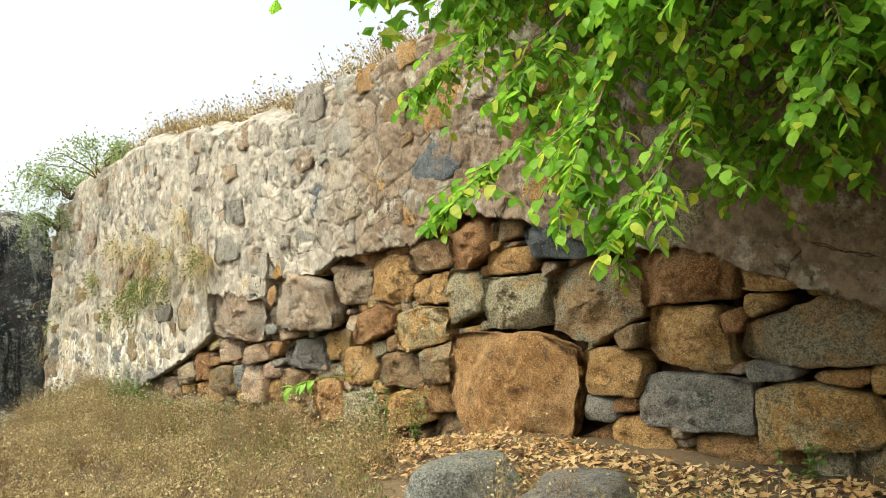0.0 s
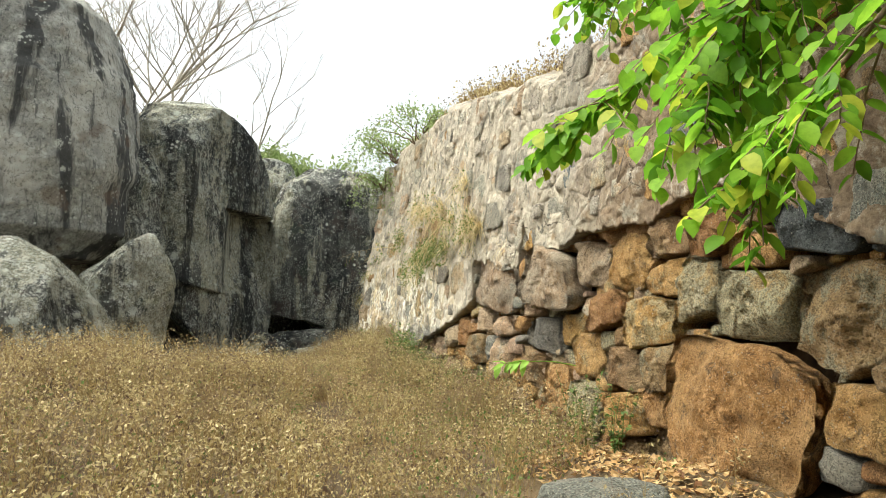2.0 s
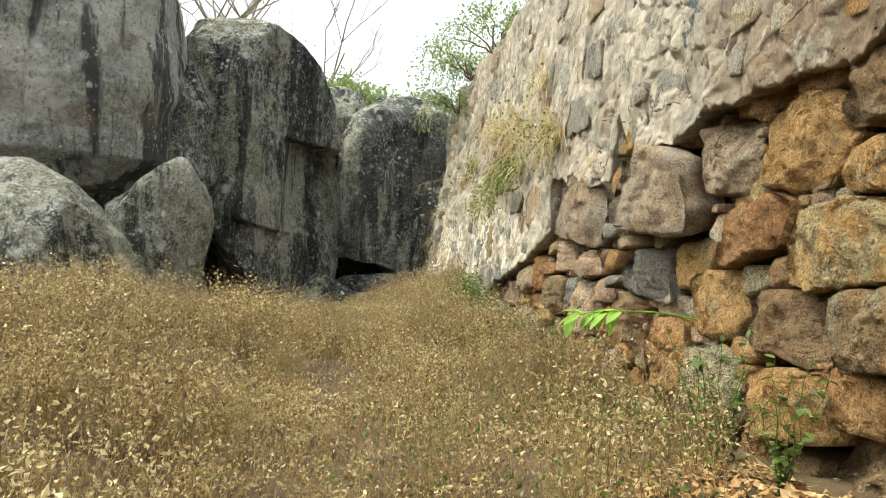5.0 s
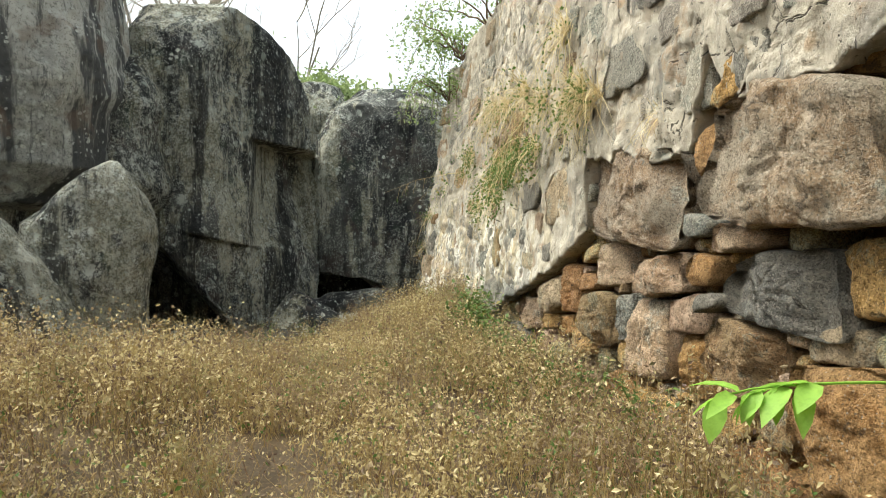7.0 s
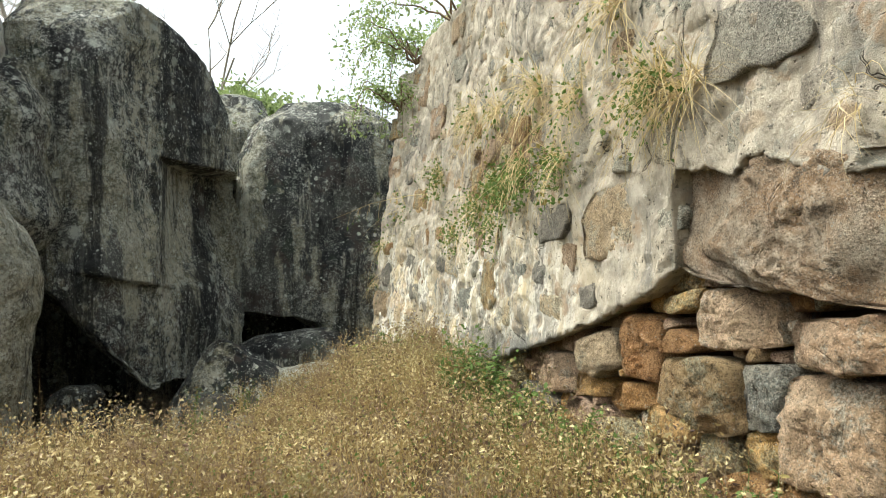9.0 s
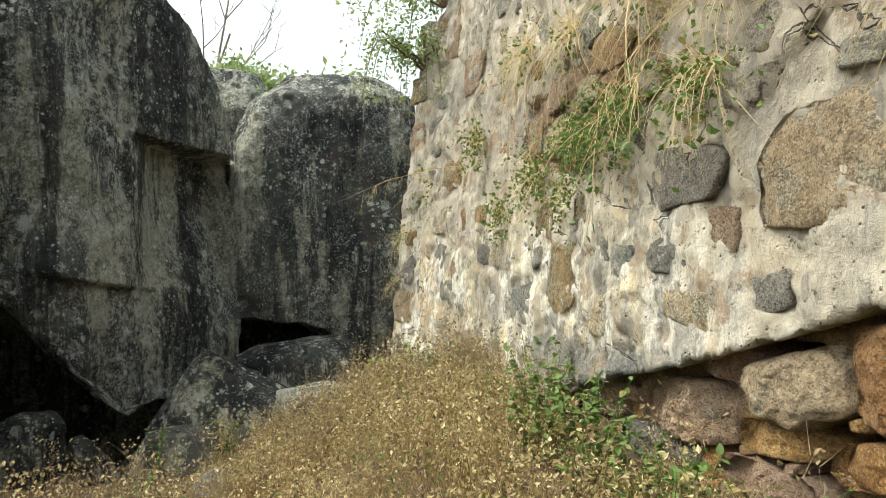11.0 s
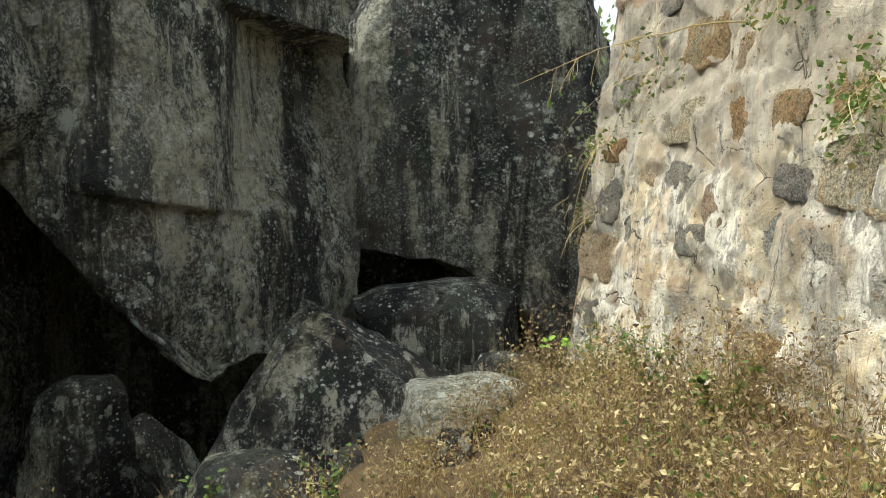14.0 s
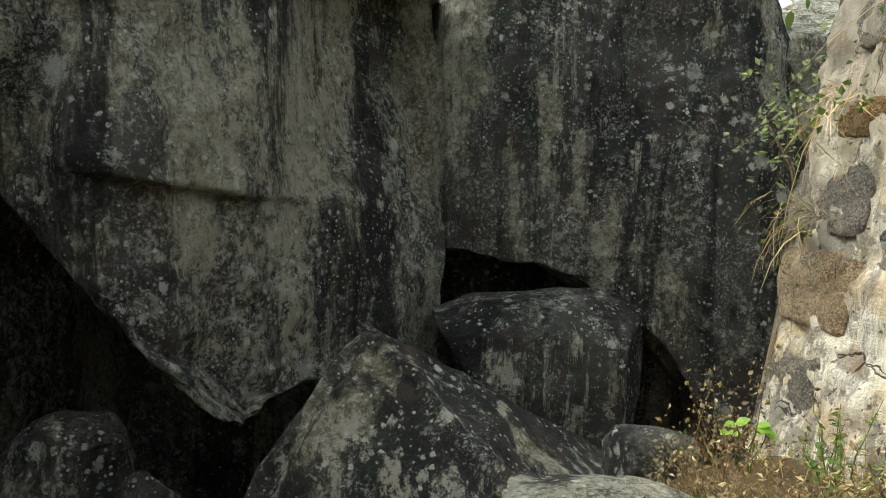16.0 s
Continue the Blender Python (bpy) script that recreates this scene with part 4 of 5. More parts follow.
APEX = Vector((-1.685, 16.64, 0.72))
SLOPES = [Vector(v).normalized() for v in ((-0.87, 0.0, 0.49), (0.56, -0.12, 0.8), (-0.05, -0.82, 0.5), (0.1, 0.8, 0.6))]
ground_rock([(-3.0, -1.25, 16.7, 2.2, 2.0), (0.0, -1.25, 16.7, 2.1, 1.9), (0.5, -1.55, 16.6, 1.2, 1.1), (0.8, -1.66, 16.62, 0.3, 0.3), (0.9, -1.68, 16.64, 0.04, 0.04)], "pointed dark rock at the boulders' foot", 11, SHADED, power=5, planes=[(*v, v.dot(APEX)) for v in SLOPES], rough=0.1, facets=0)
ground_rock([(-3.2, -0.2, 20.1, 1.2, 0.7), (-0.6, -0.25, 19.9, 1.6, 0.9), (0.0, -0.2, 19.9, 1.5, 0.85), (0.3, -0.05, 19.9, 1.1, 0.55), (0.42, 0.35, 19.95, 0.3, 0.2)], "dark wedge of rock inside the crevice", 12, SHADED, power=4, planes=[(0.62, -0.25, 0.74, 0.62 * 0.6 - 0.25 * 19.4 + 0.74 * 0.4), (-0.1, -0.45, 0.887, -0.1 * 0.2 - 0.45 * 19.3 + 0.887 * 0.36)], rough=0.15, facets=4)
ground_rock([(-1.2, 0.05, 14.5, 1.0, 0.6), (-0.15, 0.05, 14.5, 0.92, 0.56), (0.1, 0.05, 14.55, 0.68, 0.42), (0.2, 0.1, 14.6, 0.1, 0.1)], "flat grey rock at the edge of the straw", 13, CRUSTED)
ground_rock([(-1.4, 0.55, 15.6, 0.6, 0.4), (-0.05, 0.55, 15.6, 0.5, 0.36), (0.12, 0.53, 15.6, 0.3, 0.2), (0.18, 0.53, 15.6, 0.06, 0.06)], "low grey rock before the crevice", 14, SHADED)
ground_rock([(-3.0, -4.1, 16.3, 0.9, 0.6), (-0.9, -4.1, 16.3, 0.72, 0.5), (-0.45, -4.05, 16.3, 0.55, 0.4), (-0.2, -4.0, 16.3, 0.2, 0.15)], "blocky grey rock inside the cave mouth", 15, CRUSTED, 4.0, 15)
ground_rock([(-3.0, -3.4, 16.1, 1.1, 0.6), (-1.2, -3.4, 16.1, 0.6, 0.45), (-0.7, -3.36, 16.08, 0.18, 0.14), (-0.55, -3.33, 16.06, 0.04, 0.04)], "small pointed grey rock", 16, CRUSTED, 2.6)
ground_rock([(-1.2, -1.55, 13.4, 0.8, 0.6), (-0.35, -1.55, 13.4, 0.75, 0.55), (-0.12, -1.5, 13.4, 0.5, 0.35), (-0.04, -1.5, 13.4, 0.1, 0.1)], "flat rock half buried in straw", 17, SHADED)
ground_rock([(-0.7, -0.83, 11.25, 0.26, 0.24), (-0.15, -0.83, 11.25, 0.23, 0.2), (0.0, -0.83, 11.25, 0.05, 0.05)], "small rounded grey rock in the straw", 18, ROCK["g"], 2.2)
ground_rock([(-0.3, 1.3, -1.5, 0.72, 0.46), (0.35, 1.3, -1.5, 0.68, 0.42), (0.48, 1.3, -1.48, 0.56, 0.33), (0.54, 1.35, -1.45, 0.2, 0.1)], "flat blue-grey rock among fallen leaves", 19, ROCK["g"], 3.4, 12)
ground_rock([(-0.3, 1.3, -2.6, 0.8, 0.44), (0.32, 1.3, -2.6, 0.76, 0.4), (0.45, 1.3, -2.6, 0.62, 0.3), (0.51, 1.3, -2.6, 0.2, 0.08)], "flat blue-grey rock bedded in leaf litter", 20, ROCK["g"], 3.0, 28)
for k in range(14):
    rng = random.Random(k + 70)
    x, y = rng.uniform(-2.2, 0.4), rng.uniform(13.2, 15.2)
    r = rng.uniform(0.1, 0.28)
    g = ground_z(x, y)
    ground_rock([(g - 0.3, x, y, r * 1.1, r), (g + 0.05, x, y, r, r * 0.9), (g + r * 0.6, x, y, r * 0.5, r * 0.45), (g + r * 0.8, x, y, 0.02, 0.02)], "loose dark rubble at the boulders' foot", 30 + k, SHADED, rng.uniform(2.2, 4), rng.uniform(0, 90))


# ---- dry growth on the ground ----
RNG = np.random.default_rng(4)


def strips(base, tip, width, bend, segs, side=None):
    """Thin blades from base to tip as bent ribbons; arrays of points in, verts and quads out."""
    n = len(base)
    if side is None:
        side = RNG.normal(size=(n, 3)) * (1, 1, 0.1)
    side /= np.linalg.norm(side, axis=1, keepdims=True)
    rows = []
    for s in range(segs + 1):
        f = s / segs
        c = base + (tip - base) * f + bend * (4 * f * (1 - f))
        w = (width * (1 - 0.85 * f))[:, None] * side * 0.5
        rows += [c - w, c + w]
    verts = np.stack(rows, 1).reshape(-1, 3)
    one = np.array([[2 * s, 2 * s + 1, 2 * s + 3, 2 * s + 2] for s in range(segs)])
    quads = (np.arange(n)[:, None, None] * (2 * segs + 2) + one[None]).reshape(-1)
    return verts, quads


def blades(centre, size, long=1.6):
    """Small bent leaf-like quads round given points, facing anywhere."""
    n = len(centre)
    d = RNG.normal(size=(n, 3))
    d /= np.linalg.norm(d, axis=1, keepdims=True)
    e = np.cross(d, RNG.normal(size=(n, 3)))
    e /= np.linalg.norm(e, axis=1, keepdims=True)
    s = np.asarray(size)[:, None]
    mid = np.cross(d, e) * s * 0.25
    v = np.stack([centre - d * s * long / 2, centre + e * s / 2 + mid, centre + d * s * long / 2, centre - e * s / 2 + mid], 1)
    return v.reshape(-1, 3), np.arange(4 * n)


def merged(pairs):
    vs, qs, k = [], [], 0
    for v, q in pairs:
        vs.append(v)
        qs.append(q + k)
        k += len(v)
    return np.concatenate(vs), np.concatenate(qs)


def straw_field():
    pts = []
    # denser where the path passes
    for x0, x1, y0, y1, per in ((-4.6, 2.4, -4.5, 3, 180), (-4.6, 2.4, 3, 13, 240), (-4.0, 1.7, 13, 15.6, 150), (-9, -4.6, -4, 9.5, 70), (-5, 0.2, -8, -4.5, 40)):
        n = int((x1 - x0) * (y1 - y0) * per)
        pts.append(np.stack([RNG.uniform(x0, x1, n), RNG.uniform(y0, y1, n)], 1))
    p = np.concatenate(pts)
    dens = np.array([fuzz(x, y, 3, 0.7) for x, y in p])
    keep = np.ones(len(p), bool)
    wx = np.interp(p[:, 1], [3, 9.4, 12.5, 15.9], [2.55, 2.1, 1.95, 1.1])
    keep &= p[:, 0] < wx
    litter = (p[:, 0] > 1.15 + 0.5 * dens) & (p[:, 1] < 0.2 + 0.8 * dens)
    keep &= ~(litter & (RNG.random(len(p)) < 0.95))
    keep &= ~((p[:, 1] > 12.2 + (p[:, 0] + 1) * 1.3 + dens) & (p[:, 0] < 0.4) & (RNG.random(len(p)) < 0.93))
    keep &= ~((p[:, 0] < -3.6) & (p[:, 1] > 9.5))
    thin = np.array([fuzz(x, y, 7, 1.9) for x, y in p])
    keep &= ~((thin < -0.12) & (RNG.random(len(p)) < 0.8))
    tuft = np.array([fuzz(x, y, 11, 2.7, 3) for x, y in p])
    keep &= ~((tuft < -0.1) & (RNG.random(len(p)) < 0.75))
    p, dens, tuft = p[keep], dens[keep], tuft[keep]
    g = np.array([ground_z(x, y) + 0.05 * fuzz(x, y, 0, 1.1) for x, y in p])
    n = len(p)
    tall = (0.31 + 0.26 * dens + 0.2 * RNG.random(n) ** 2) * np.interp(p[:, 1], [-4, 2, 8, 16], [0.75, 0.95, 1.0, 0.85]) * np.clip(0.92 + 1.3 * tuft, 0.45, 1.6)
    # trodden along the middle
    trod = np.interp(p[:, 1], [-6, -4.8, -3.3, -0.4, 1.1, 2.2, 5.9, 8, 11], [-1.4, -0.3, 0.17, 0.55, 0.25, -0.15, 0.03, -0.13, -0.39])
    tall = np.minimum(tall, np.interp(np.abs(p[:, 0] - trod), [0.4, 0.8], [0.36, 1.0]))
    base = np.column_stack([p, g - 0.02])
    lean = RNG.normal(size=(n, 3)) * (0.12, 0.12, 0)
    tip = base + lean + np.column_stack([np.zeros(n), np.zeros(n), tall])
    bend = RNG.normal(size=(n, 3)) * (0.03, 0.03, 0.01)
    more = RNG.normal(size=(n, 3)) * (0.05, 0.05, 0)
    tilt = RNG.normal(size=(n, 3)) * (0.1, 0.1, 0.06)
    stems = merged([strips(base, tip, np.full(n, 0.006), bend, 2), strips(base + more, tip + tilt, np.full(n, 0.005), bend * 1.5, 2), strips(base - more, tip - tilt * 1.4, np.full(n, 0.005), bend, 2)])
    ob = fast_mesh("straw_stems", *stems, 4, STRAW)
    tagged(ob, "thin dry straw stems over the ground", "grass", kind="stuff")
    far = RNG.random(n) < np.where(p[:, 0] < -0.8, 0.2, 0.08)
    far &= np.abs(p[:, 0] - trod) > 0.75
    b2 = base[far]
    t2 = b2 + RNG.normal(size=b2.shape) * (0.1, 0.1, 0) + (0, 0, 1) * RNG.uniform(0.38, 0.74, (len(b2), 1))
    twig = [strips(b2, t2, np.full(len(b2), 0.007), RNG.normal(size=b2.shape) * 0.03, 2)]
    for _ in range(7):
        f = RNG.uniform(0.3, 0.95, (len(b2), 1))
        c = b2 + (t2 - b2) * f
        twig.append(strips(c, c + RNG.normal(size=b2.shape) * (0.09, 0.09, 0.02) + (0, 0, 0.09), np.full(len(b2), 0.005), np.zeros(b2.shape), 2))
    crowns = [blades(b2 + (t2 - b2) * RNG.uniform(0.55, 1.08, (len(b2), 1)) + RNG.normal(size=b2.shape) * (0.06, 0.06, 0.05), RNG.uniform(0.012, 0.03, len(b2))) for _ in range(14)]
    ob = fast_mesh("tall_weed_heads", *merged(crowns), 4, HEADS)
    tagged(ob, "seed heads of tall dead weeds", "weed", kind="stuff")
    ob = fast_mesh("dead_weed_stalks", *merged(twig), 4, BARK)
    tagged(ob, "brown branching stalks of dead weeds", "weed", kind="stuff")
    heads = []
    for k in range(18):
        f = RNG.uniform(0.35, 1.05, n)[:, None]
        c = base + (tip - base) * f + bend * (4 * f * (1 - f)) + RNG.normal(size=(n, 3)) * (0.045, 0.045, 0.03)
        heads.append(blades(c, RNG.uniform(0.007, 0.023, n), 1.9))
    ob = fast_mesh("dry_weed_heads", *merged(heads), 4, HEADS)
    tagged(ob, "golden-brown dried weeds with small seed heads", "grass", kind="stuff")
    # green and purple-brown growth between
    pick = RNG.random(n) < np.interp(p[:, 0] + 0.6 * dens, [0.2, 1.6], [0.12, 0.36])
    q = base[pick]
    greens = [blades(q + RNG.normal(size=q.shape) * (0.07, 0.07, 0.03) + (0, 0, 1) * RNG.uniform(0.05, 0.34, (len(q), 1)), RNG.uniform(0.012, 0.03, len(q))) for _ in range(9)]
    ob = fast_mesh("low_green_weeds", *merged(greens), 4, WEED)
    tagged(ob, "small green weeds among the straw", "weed", kind="stuff")


straw_field()


def leaf_litter():
    n = 5200
    y = RNG.uniform(-6.5, 1.2, n)
    x = 2.5 - np.abs(RNG.normal(size=n)) * 1.1
    keep = (x > -1.2) & ((y < -0.6) | (x > 1.4))
    x, y = x[keep], y[keep]
    z = np.array([ground_z(a, b) + 0.05 * fuzz(a, b, 0, 1.1) for a, b in zip(x, y)]) + RNG.uniform(0.005, 0.06, len(x))
    c = np.column_stack([x, y, z])
    n = len(c)
    d = RNG.normal(size=(n, 3)) * (1, 1, 0.25)
    d /= np.linalg.norm(d, axis=1, keepdims=True)
    e = np.cross(d, np.array([0, 0, 1.0]) + RNG.normal(size=(n, 3)) * 0.35)
    e /= np.linalg.norm(e, axis=1, keepdims=True)
    up = np.cross(e, d)
    s = RNG.uniform(0.05, 0.11, n)[:, None]
    w = s * RNG.uniform(0.16, 0.3, (n, 1))
    lift = up * s * RNG.uniform(0.05, 0.22, (n, 1))
    v = np.stack([c - d * s * 0.5 + lift, c - d * s * 0.1 + e * w, c + d * s * 0.5 + lift, c - d * s * 0.1 - e * w, c], 1).reshape(-1, 3)
    tri = np.array([[0, 4, 1], [1, 4, 2], [2, 4, 3], [3, 4, 0]])
    ob = fast_mesh("leaf_litter", v, (np.arange(n)[:, None, None] * 5 + tri[None]).reshape(-1), 3, LITTER)
    tagged(ob, "curled tan fallen leaves along the wall's foot", "leaf litter", kind="stuff")


leaf_litter()


# ---- unseen bank, added behind and beside the path to cut sky light ----
def bank(name, points, high, label):
    verts, faces = [], []
    for i in range(61):
        f = i / 60 * (len(points) - 1)
        k = min(int(f), len(points) - 2)
        u = f - k
        x = points[k][0] + (points[k + 1][0] - points[k][0]) * u
        y = points[k][1] + (points[k + 1][1] - points[k][1]) * u
        away = Vector((x, y - 4)).normalized()
        for j in range(9):
            v = j / 8
            d = 5 * v * v + 0.6 * fuzz(x, y, v * 4, 0.4)
            verts.append((x + away.x * d, y + away.y * d, -0.5 + high * v * (2 - v) + 0.5 * fuzz(x, y, v, 0.3) * v))
    for i in range(60):
        for j in range(8):
            a = i * 9 + j
            faces.append((a, a + 9, a + 10, a + 1))
    tagged(link_mesh(name, verts, faces, SOIL), label, "earth bank", kind="structure")


bank("wall_back", [(-12, 10), (-13, 0), (-11, -10), (-4, -14), (5, -14), (10, -10)], 4.5, "plain earth bank added unseen to cut sky light")


# ---- leaves and branches ----
def tube(points, radii, sides=5):
    verts, faces = [], []
    for i, p in enumerate(points):
        p = Vector(p)
        ahead = (Vector(points[min(i + 1, len(points) - 1)]) - Vector(points[max(i - 1, 0)])).normalized()
        side = ahead.cross(Vector((0.3, 0.2, 1))).normalized()
        up = side.cross(ahead)
        for k in range(sides):
            a = 2 * math.pi * k / sides
            verts.append(tuple(p + (side * math.cos(a) + up * math.sin(a)) * radii[i]))
    for i in range(len(points) - 1):
        for k in range(sides):
            a, b = i * sides + k, i * sides + (k + 1) % sides
            faces.append((a, b, b + sides, a + sides))
    return verts, faces


def join(lists):
    verts, faces = [], []
    for v, f in lists:
        k = len(verts)
        verts += v
        faces += [tuple(i + k for i in q) for q in f]
    return verts, faces


LEAF_OUTLINE = [(0.0, 0.0), (0.16, 0.24), (0.45, 0.33), (0.75, 0.24), (1.0, 0.0)]


def leaf(at, ahead, up, size, wide=1.0, droop=0.25):
    """One ovate leaf with a folded midrib and a drooping tip."""
    ahead = Vector(ahead).normalized()
    side = ahead.cross(Vector(up)).normalized()
    nrm = side.cross(ahead)
    at = Vector(at)
    verts, faces = [], []
    for f, w in LEAF_OUTLINE:
        c = at + ahead * (f * size) - nrm * (droop * size * f * f)
        if w == 0:
            verts.append(tuple(c))
        else:
            verts += [tuple(c - side * w * wide * size + nrm * 0.07 * size), tuple(c), tuple(c + side * w * wide * size + nrm * 0.07 * size)]
    faces = [(0, 2, 1), (0, 3, 2), (1, 2, 5, 4), (2, 3, 6, 5), (4, 5, 8, 7), (5, 6, 9, 8), (7, 8, 10), (8, 9, 10)]
    return verts, faces


def curve_points(a, b, sag, n, rng, wiggle=0.04):
    """A drooping line from a to b that first rises by sag."""
    a, b = Vector(a), Vector(b)
    out = []
    for i in range(n + 1):
        f = i / n
        p = a.lerp(b, f) + Vector((0, 0, sag * 4 * f * (1 - f)))
        out.append(p + Vector((rng.uniform(-1, 1), rng.uniform(-1, 1), rng.uniform(-1, 1))) * wiggle * (f > 0) * (f < 1))
    return out


def leafy_twig(p, ahead, length, count, size, rng, stems, leaves):
    pts = []
    q, d = Vector(p), Vector(ahead).normalized()
    for i in range(7):
        pts.append(q.copy())
        d = (d + Vector((rng.uniform(-0.15, 0.15), rng.uniform(-0.15, 0.15), -0.07))).normalized()
        q = q + d * length / 6
    stems.append(tube(pts, [0.005 - 0.0005 * i for i in range(7)], 4))
    for i in range(count):
        f = 0.08 + 0.92 * i / max(1, count - 1)
        k = min(5, int(f * 6))
        at = pts[k].lerp(pts[k + 1], f * 6 - k)
        along = (pts[k + 1] - pts[k]).normalized()
        side = along.cross(Vector((0, 0, 1))).normalized() * (1 if i % 2 else -1)
        out = side * 0.9 + along * 0.5 + Vector((rng.uniform(-0.4, 0.4), rng.uniform(-0.4, 0.4), rng.uniform(-0.9, 0.1)))
        leaves.append(leaf(at, out, (rng.uniform(-0.5, 0.5), rng.uniform(-0.5, 0.5), 1), size * rng.uniform(0.65, 1.25), 1.0, rng.uniform(0.05, 0.4)))


def hanging_tree():
    """The leafy tree rooted on the wall, its branches hanging over the path."""
    rng = random.Random(21)
    tree = new("tree")
    tree.location = (3.6, -5.6, 4.9)
    tagged(tree, "leafy green tree hanging over the wall", "tree")
    inv = Matrix.Translation((-3.6, 5.6, -4.9))

    def under(name, data, material, parent=tree, label=""):
        v, f = data
        ob = link_mesh(name, [tuple(inv @ Vector(p)) for p in v] if parent is tree else v, f, material, parent, label)
        return ob

    trunk = [(3.6, -5.6, 4.7), (3.5, -5.5, 5.4), (3.3, -5.3, 6.2), (3.0, -5.0, 6.9)]
    under("trunk", tube(trunk, [0.17, 0.14, 0.11, 0.08], 9), BARK)
    ends = [(0.66, -3.68, 2.0), (0.6, -3.4, 2.2), (0.45, -2.6, 2.3), (1.0, -4.65, 2.5), (1.3, -2.9, 2.6), (0.9, -2.9, 3.0), (1.55, -5.0, 2.5), (1.0, -5.4, 2.9),
            (1.3, -4.9, 2.45), (1.7, -4.4, 2.3), (1.6, -5.3, 2.4), (2.0, -4.9, 2.55), (1.4, -4.2, 2.25), (2.1, -4.2, 2.5), (1.1, -4.9, 2.6), (1.8, -5.6, 2.6), (1.75, -4.9, 2.9), (2.1, -3.5, 2.7), (1.1, -3.9, 2.5),
            (0.2, -4.6, 2.9), (0.9, -3.3, 2.6), (1.3, -5.5, 2.5), (0.9, -3.5, 3.5), (1.0, -2.6, 3.7), (1.6, -3.6, 3.4), (0.1, -5.2, 3.4), (1.3, -4.4, 3.1), (2.0, -2.7, 3.6), (0.8, -6.4, 3.2), (1.9, -6.4, 2.7),
            (0.9, -1.9, 3.3), (1.5, -4.0, 2.35), (0.6, -4.0, 3.1), (1.8, -3.4, 2.9), (1.2, -6.0, 3.0), (1.9, -4.6, 2.6), (1.6, -2.3, 3.3), (0.7, -4.4, 3.4), (2.0, -5.6, 3.0)]
    for e in ends:
        start = Vector(trunk[rng.choice((1, 2, 3))])
        pts = curve_points(start, e, rng.uniform(0.0, 0.4), 12, rng, 0.05)
        stems, leaves = [], []
        size = rng.uniform(0.078, 0.104)
        for k in range(56):
            f = rng.uniform(0.35, 1.0) if k > 6 else rng.uniform(0.9, 1.0)
            i = min(11, int(f * 12))
            at = pts[i].lerp(pts[i + 1], f * 12 - i)
            along = (pts[i + 1] - pts[i]).normalized()
            d = along * 0.6 + Vector((rng.uniform(-1, 0.7), rng.uniform(-1, 1), rng.uniform(-0.5, 0.3)))
            leafy_twig(at, d, rng.uniform(0.25, 0.6) * (0.6 if f > 0.95 else 1), rng.randint(9, 15), size, rng, stems, leaves)
        v, f = tube(pts, [0.03 - 0.002 * i for i in range(13)], 6)
        branch = under("branch", (v, f), BARK)
        link_mesh("spray", [tuple(inv @ Vector(p)) for p in join(stems)[0]], join(stems)[1], BARK, branch)["kind"] = "stuff"
        vs, fs = join(leaves)
        link_mesh("foliage", [tuple(inv @ Vector(p)) for p in vs], fs, GREEN, branch, "fresh green ovate leaves")["kind"] = "stuff"
    # the crown above, enlarged out of view to shade the wall
    n = 62000
    c = RNG.normal(size=(n, 3)) * (1.5, 2.3, 1.05) + (2.2, -4.8, 5.3)
    lump = np.array([fuzz(*p, 0.9) for p in c])
    c = c[(lump > -0.12) & (c[:, 2] > np.where((c[:, 0] > 1.5) & (c[:, 1] < -3.6), 2.7, np.where(c[:, 1] > -3, 4.0, 3.5))) & (c[:, 0] > 0.2) & (c[:, 1] < -1.0)]
    v, q = blades(c, RNG.uniform(0.09, 0.16, len(c)), 1.5)
    crown = fast_mesh("crown", v - np.array([3.6, -5.6, 4.9]), q, 4, GREEN)
    crown.parent = tree


hanging_tree()


def bare_tree(x, y, high, seed):
    """A leafless tree behind the boulders."""
    rng = random.Random(seed)
    tree = new("bare_tree")
    tree.location = (x, y, 0)
    tagged(tree, "leafless pale tree standing behind the boulders", "tree")
    out = []

    def grow(p, d, length, radius, depth):
        pts, q = [], Vector(p)
        for i in range(6):
            pts.append(q.copy())
            d = (d + Vector((rng.uniform(-0.16, 0.16), rng.uniform(-0.16, 0.16), 0.04))).normalized()
            q = q + d * length / 5
        out.append(tube(pts, [radius * (1 - 0.12 * i) for i in range(6)], 6 if depth < 2 else 4))
        if depth >= 5:
            return
        for k in range((6, 4, 4, 3, 3)[depth]):
            i = rng.randint(2, 5)
            turn = Vector((rng.uniform(-1, 1), rng.uniform(-0.8, 0.8), rng.uniform(-0.1, 0.6)))
            grow(pts[i], (d * 0.7 + turn * 1.0).normalized(), length * rng.uniform(0.42, 0.7), radius * 0.55, depth + 1)

    grow((0, 0, -0.5), Vector((0.02, 0, 1)), high, 0.14, 0)
    link_mesh("trunk", *out[0], PALEBARK, tree)
    for limb in out[1:6]:
        link_mesh("limb", *limb, PALEBARK, tree)
    link_mesh("crown", *join(out[6:]), PALEBARK, tree)


bare_tree(-7.4, 26, 11.0, 3)
bare_tree(-5.4, 28.5, 11.5, 9)


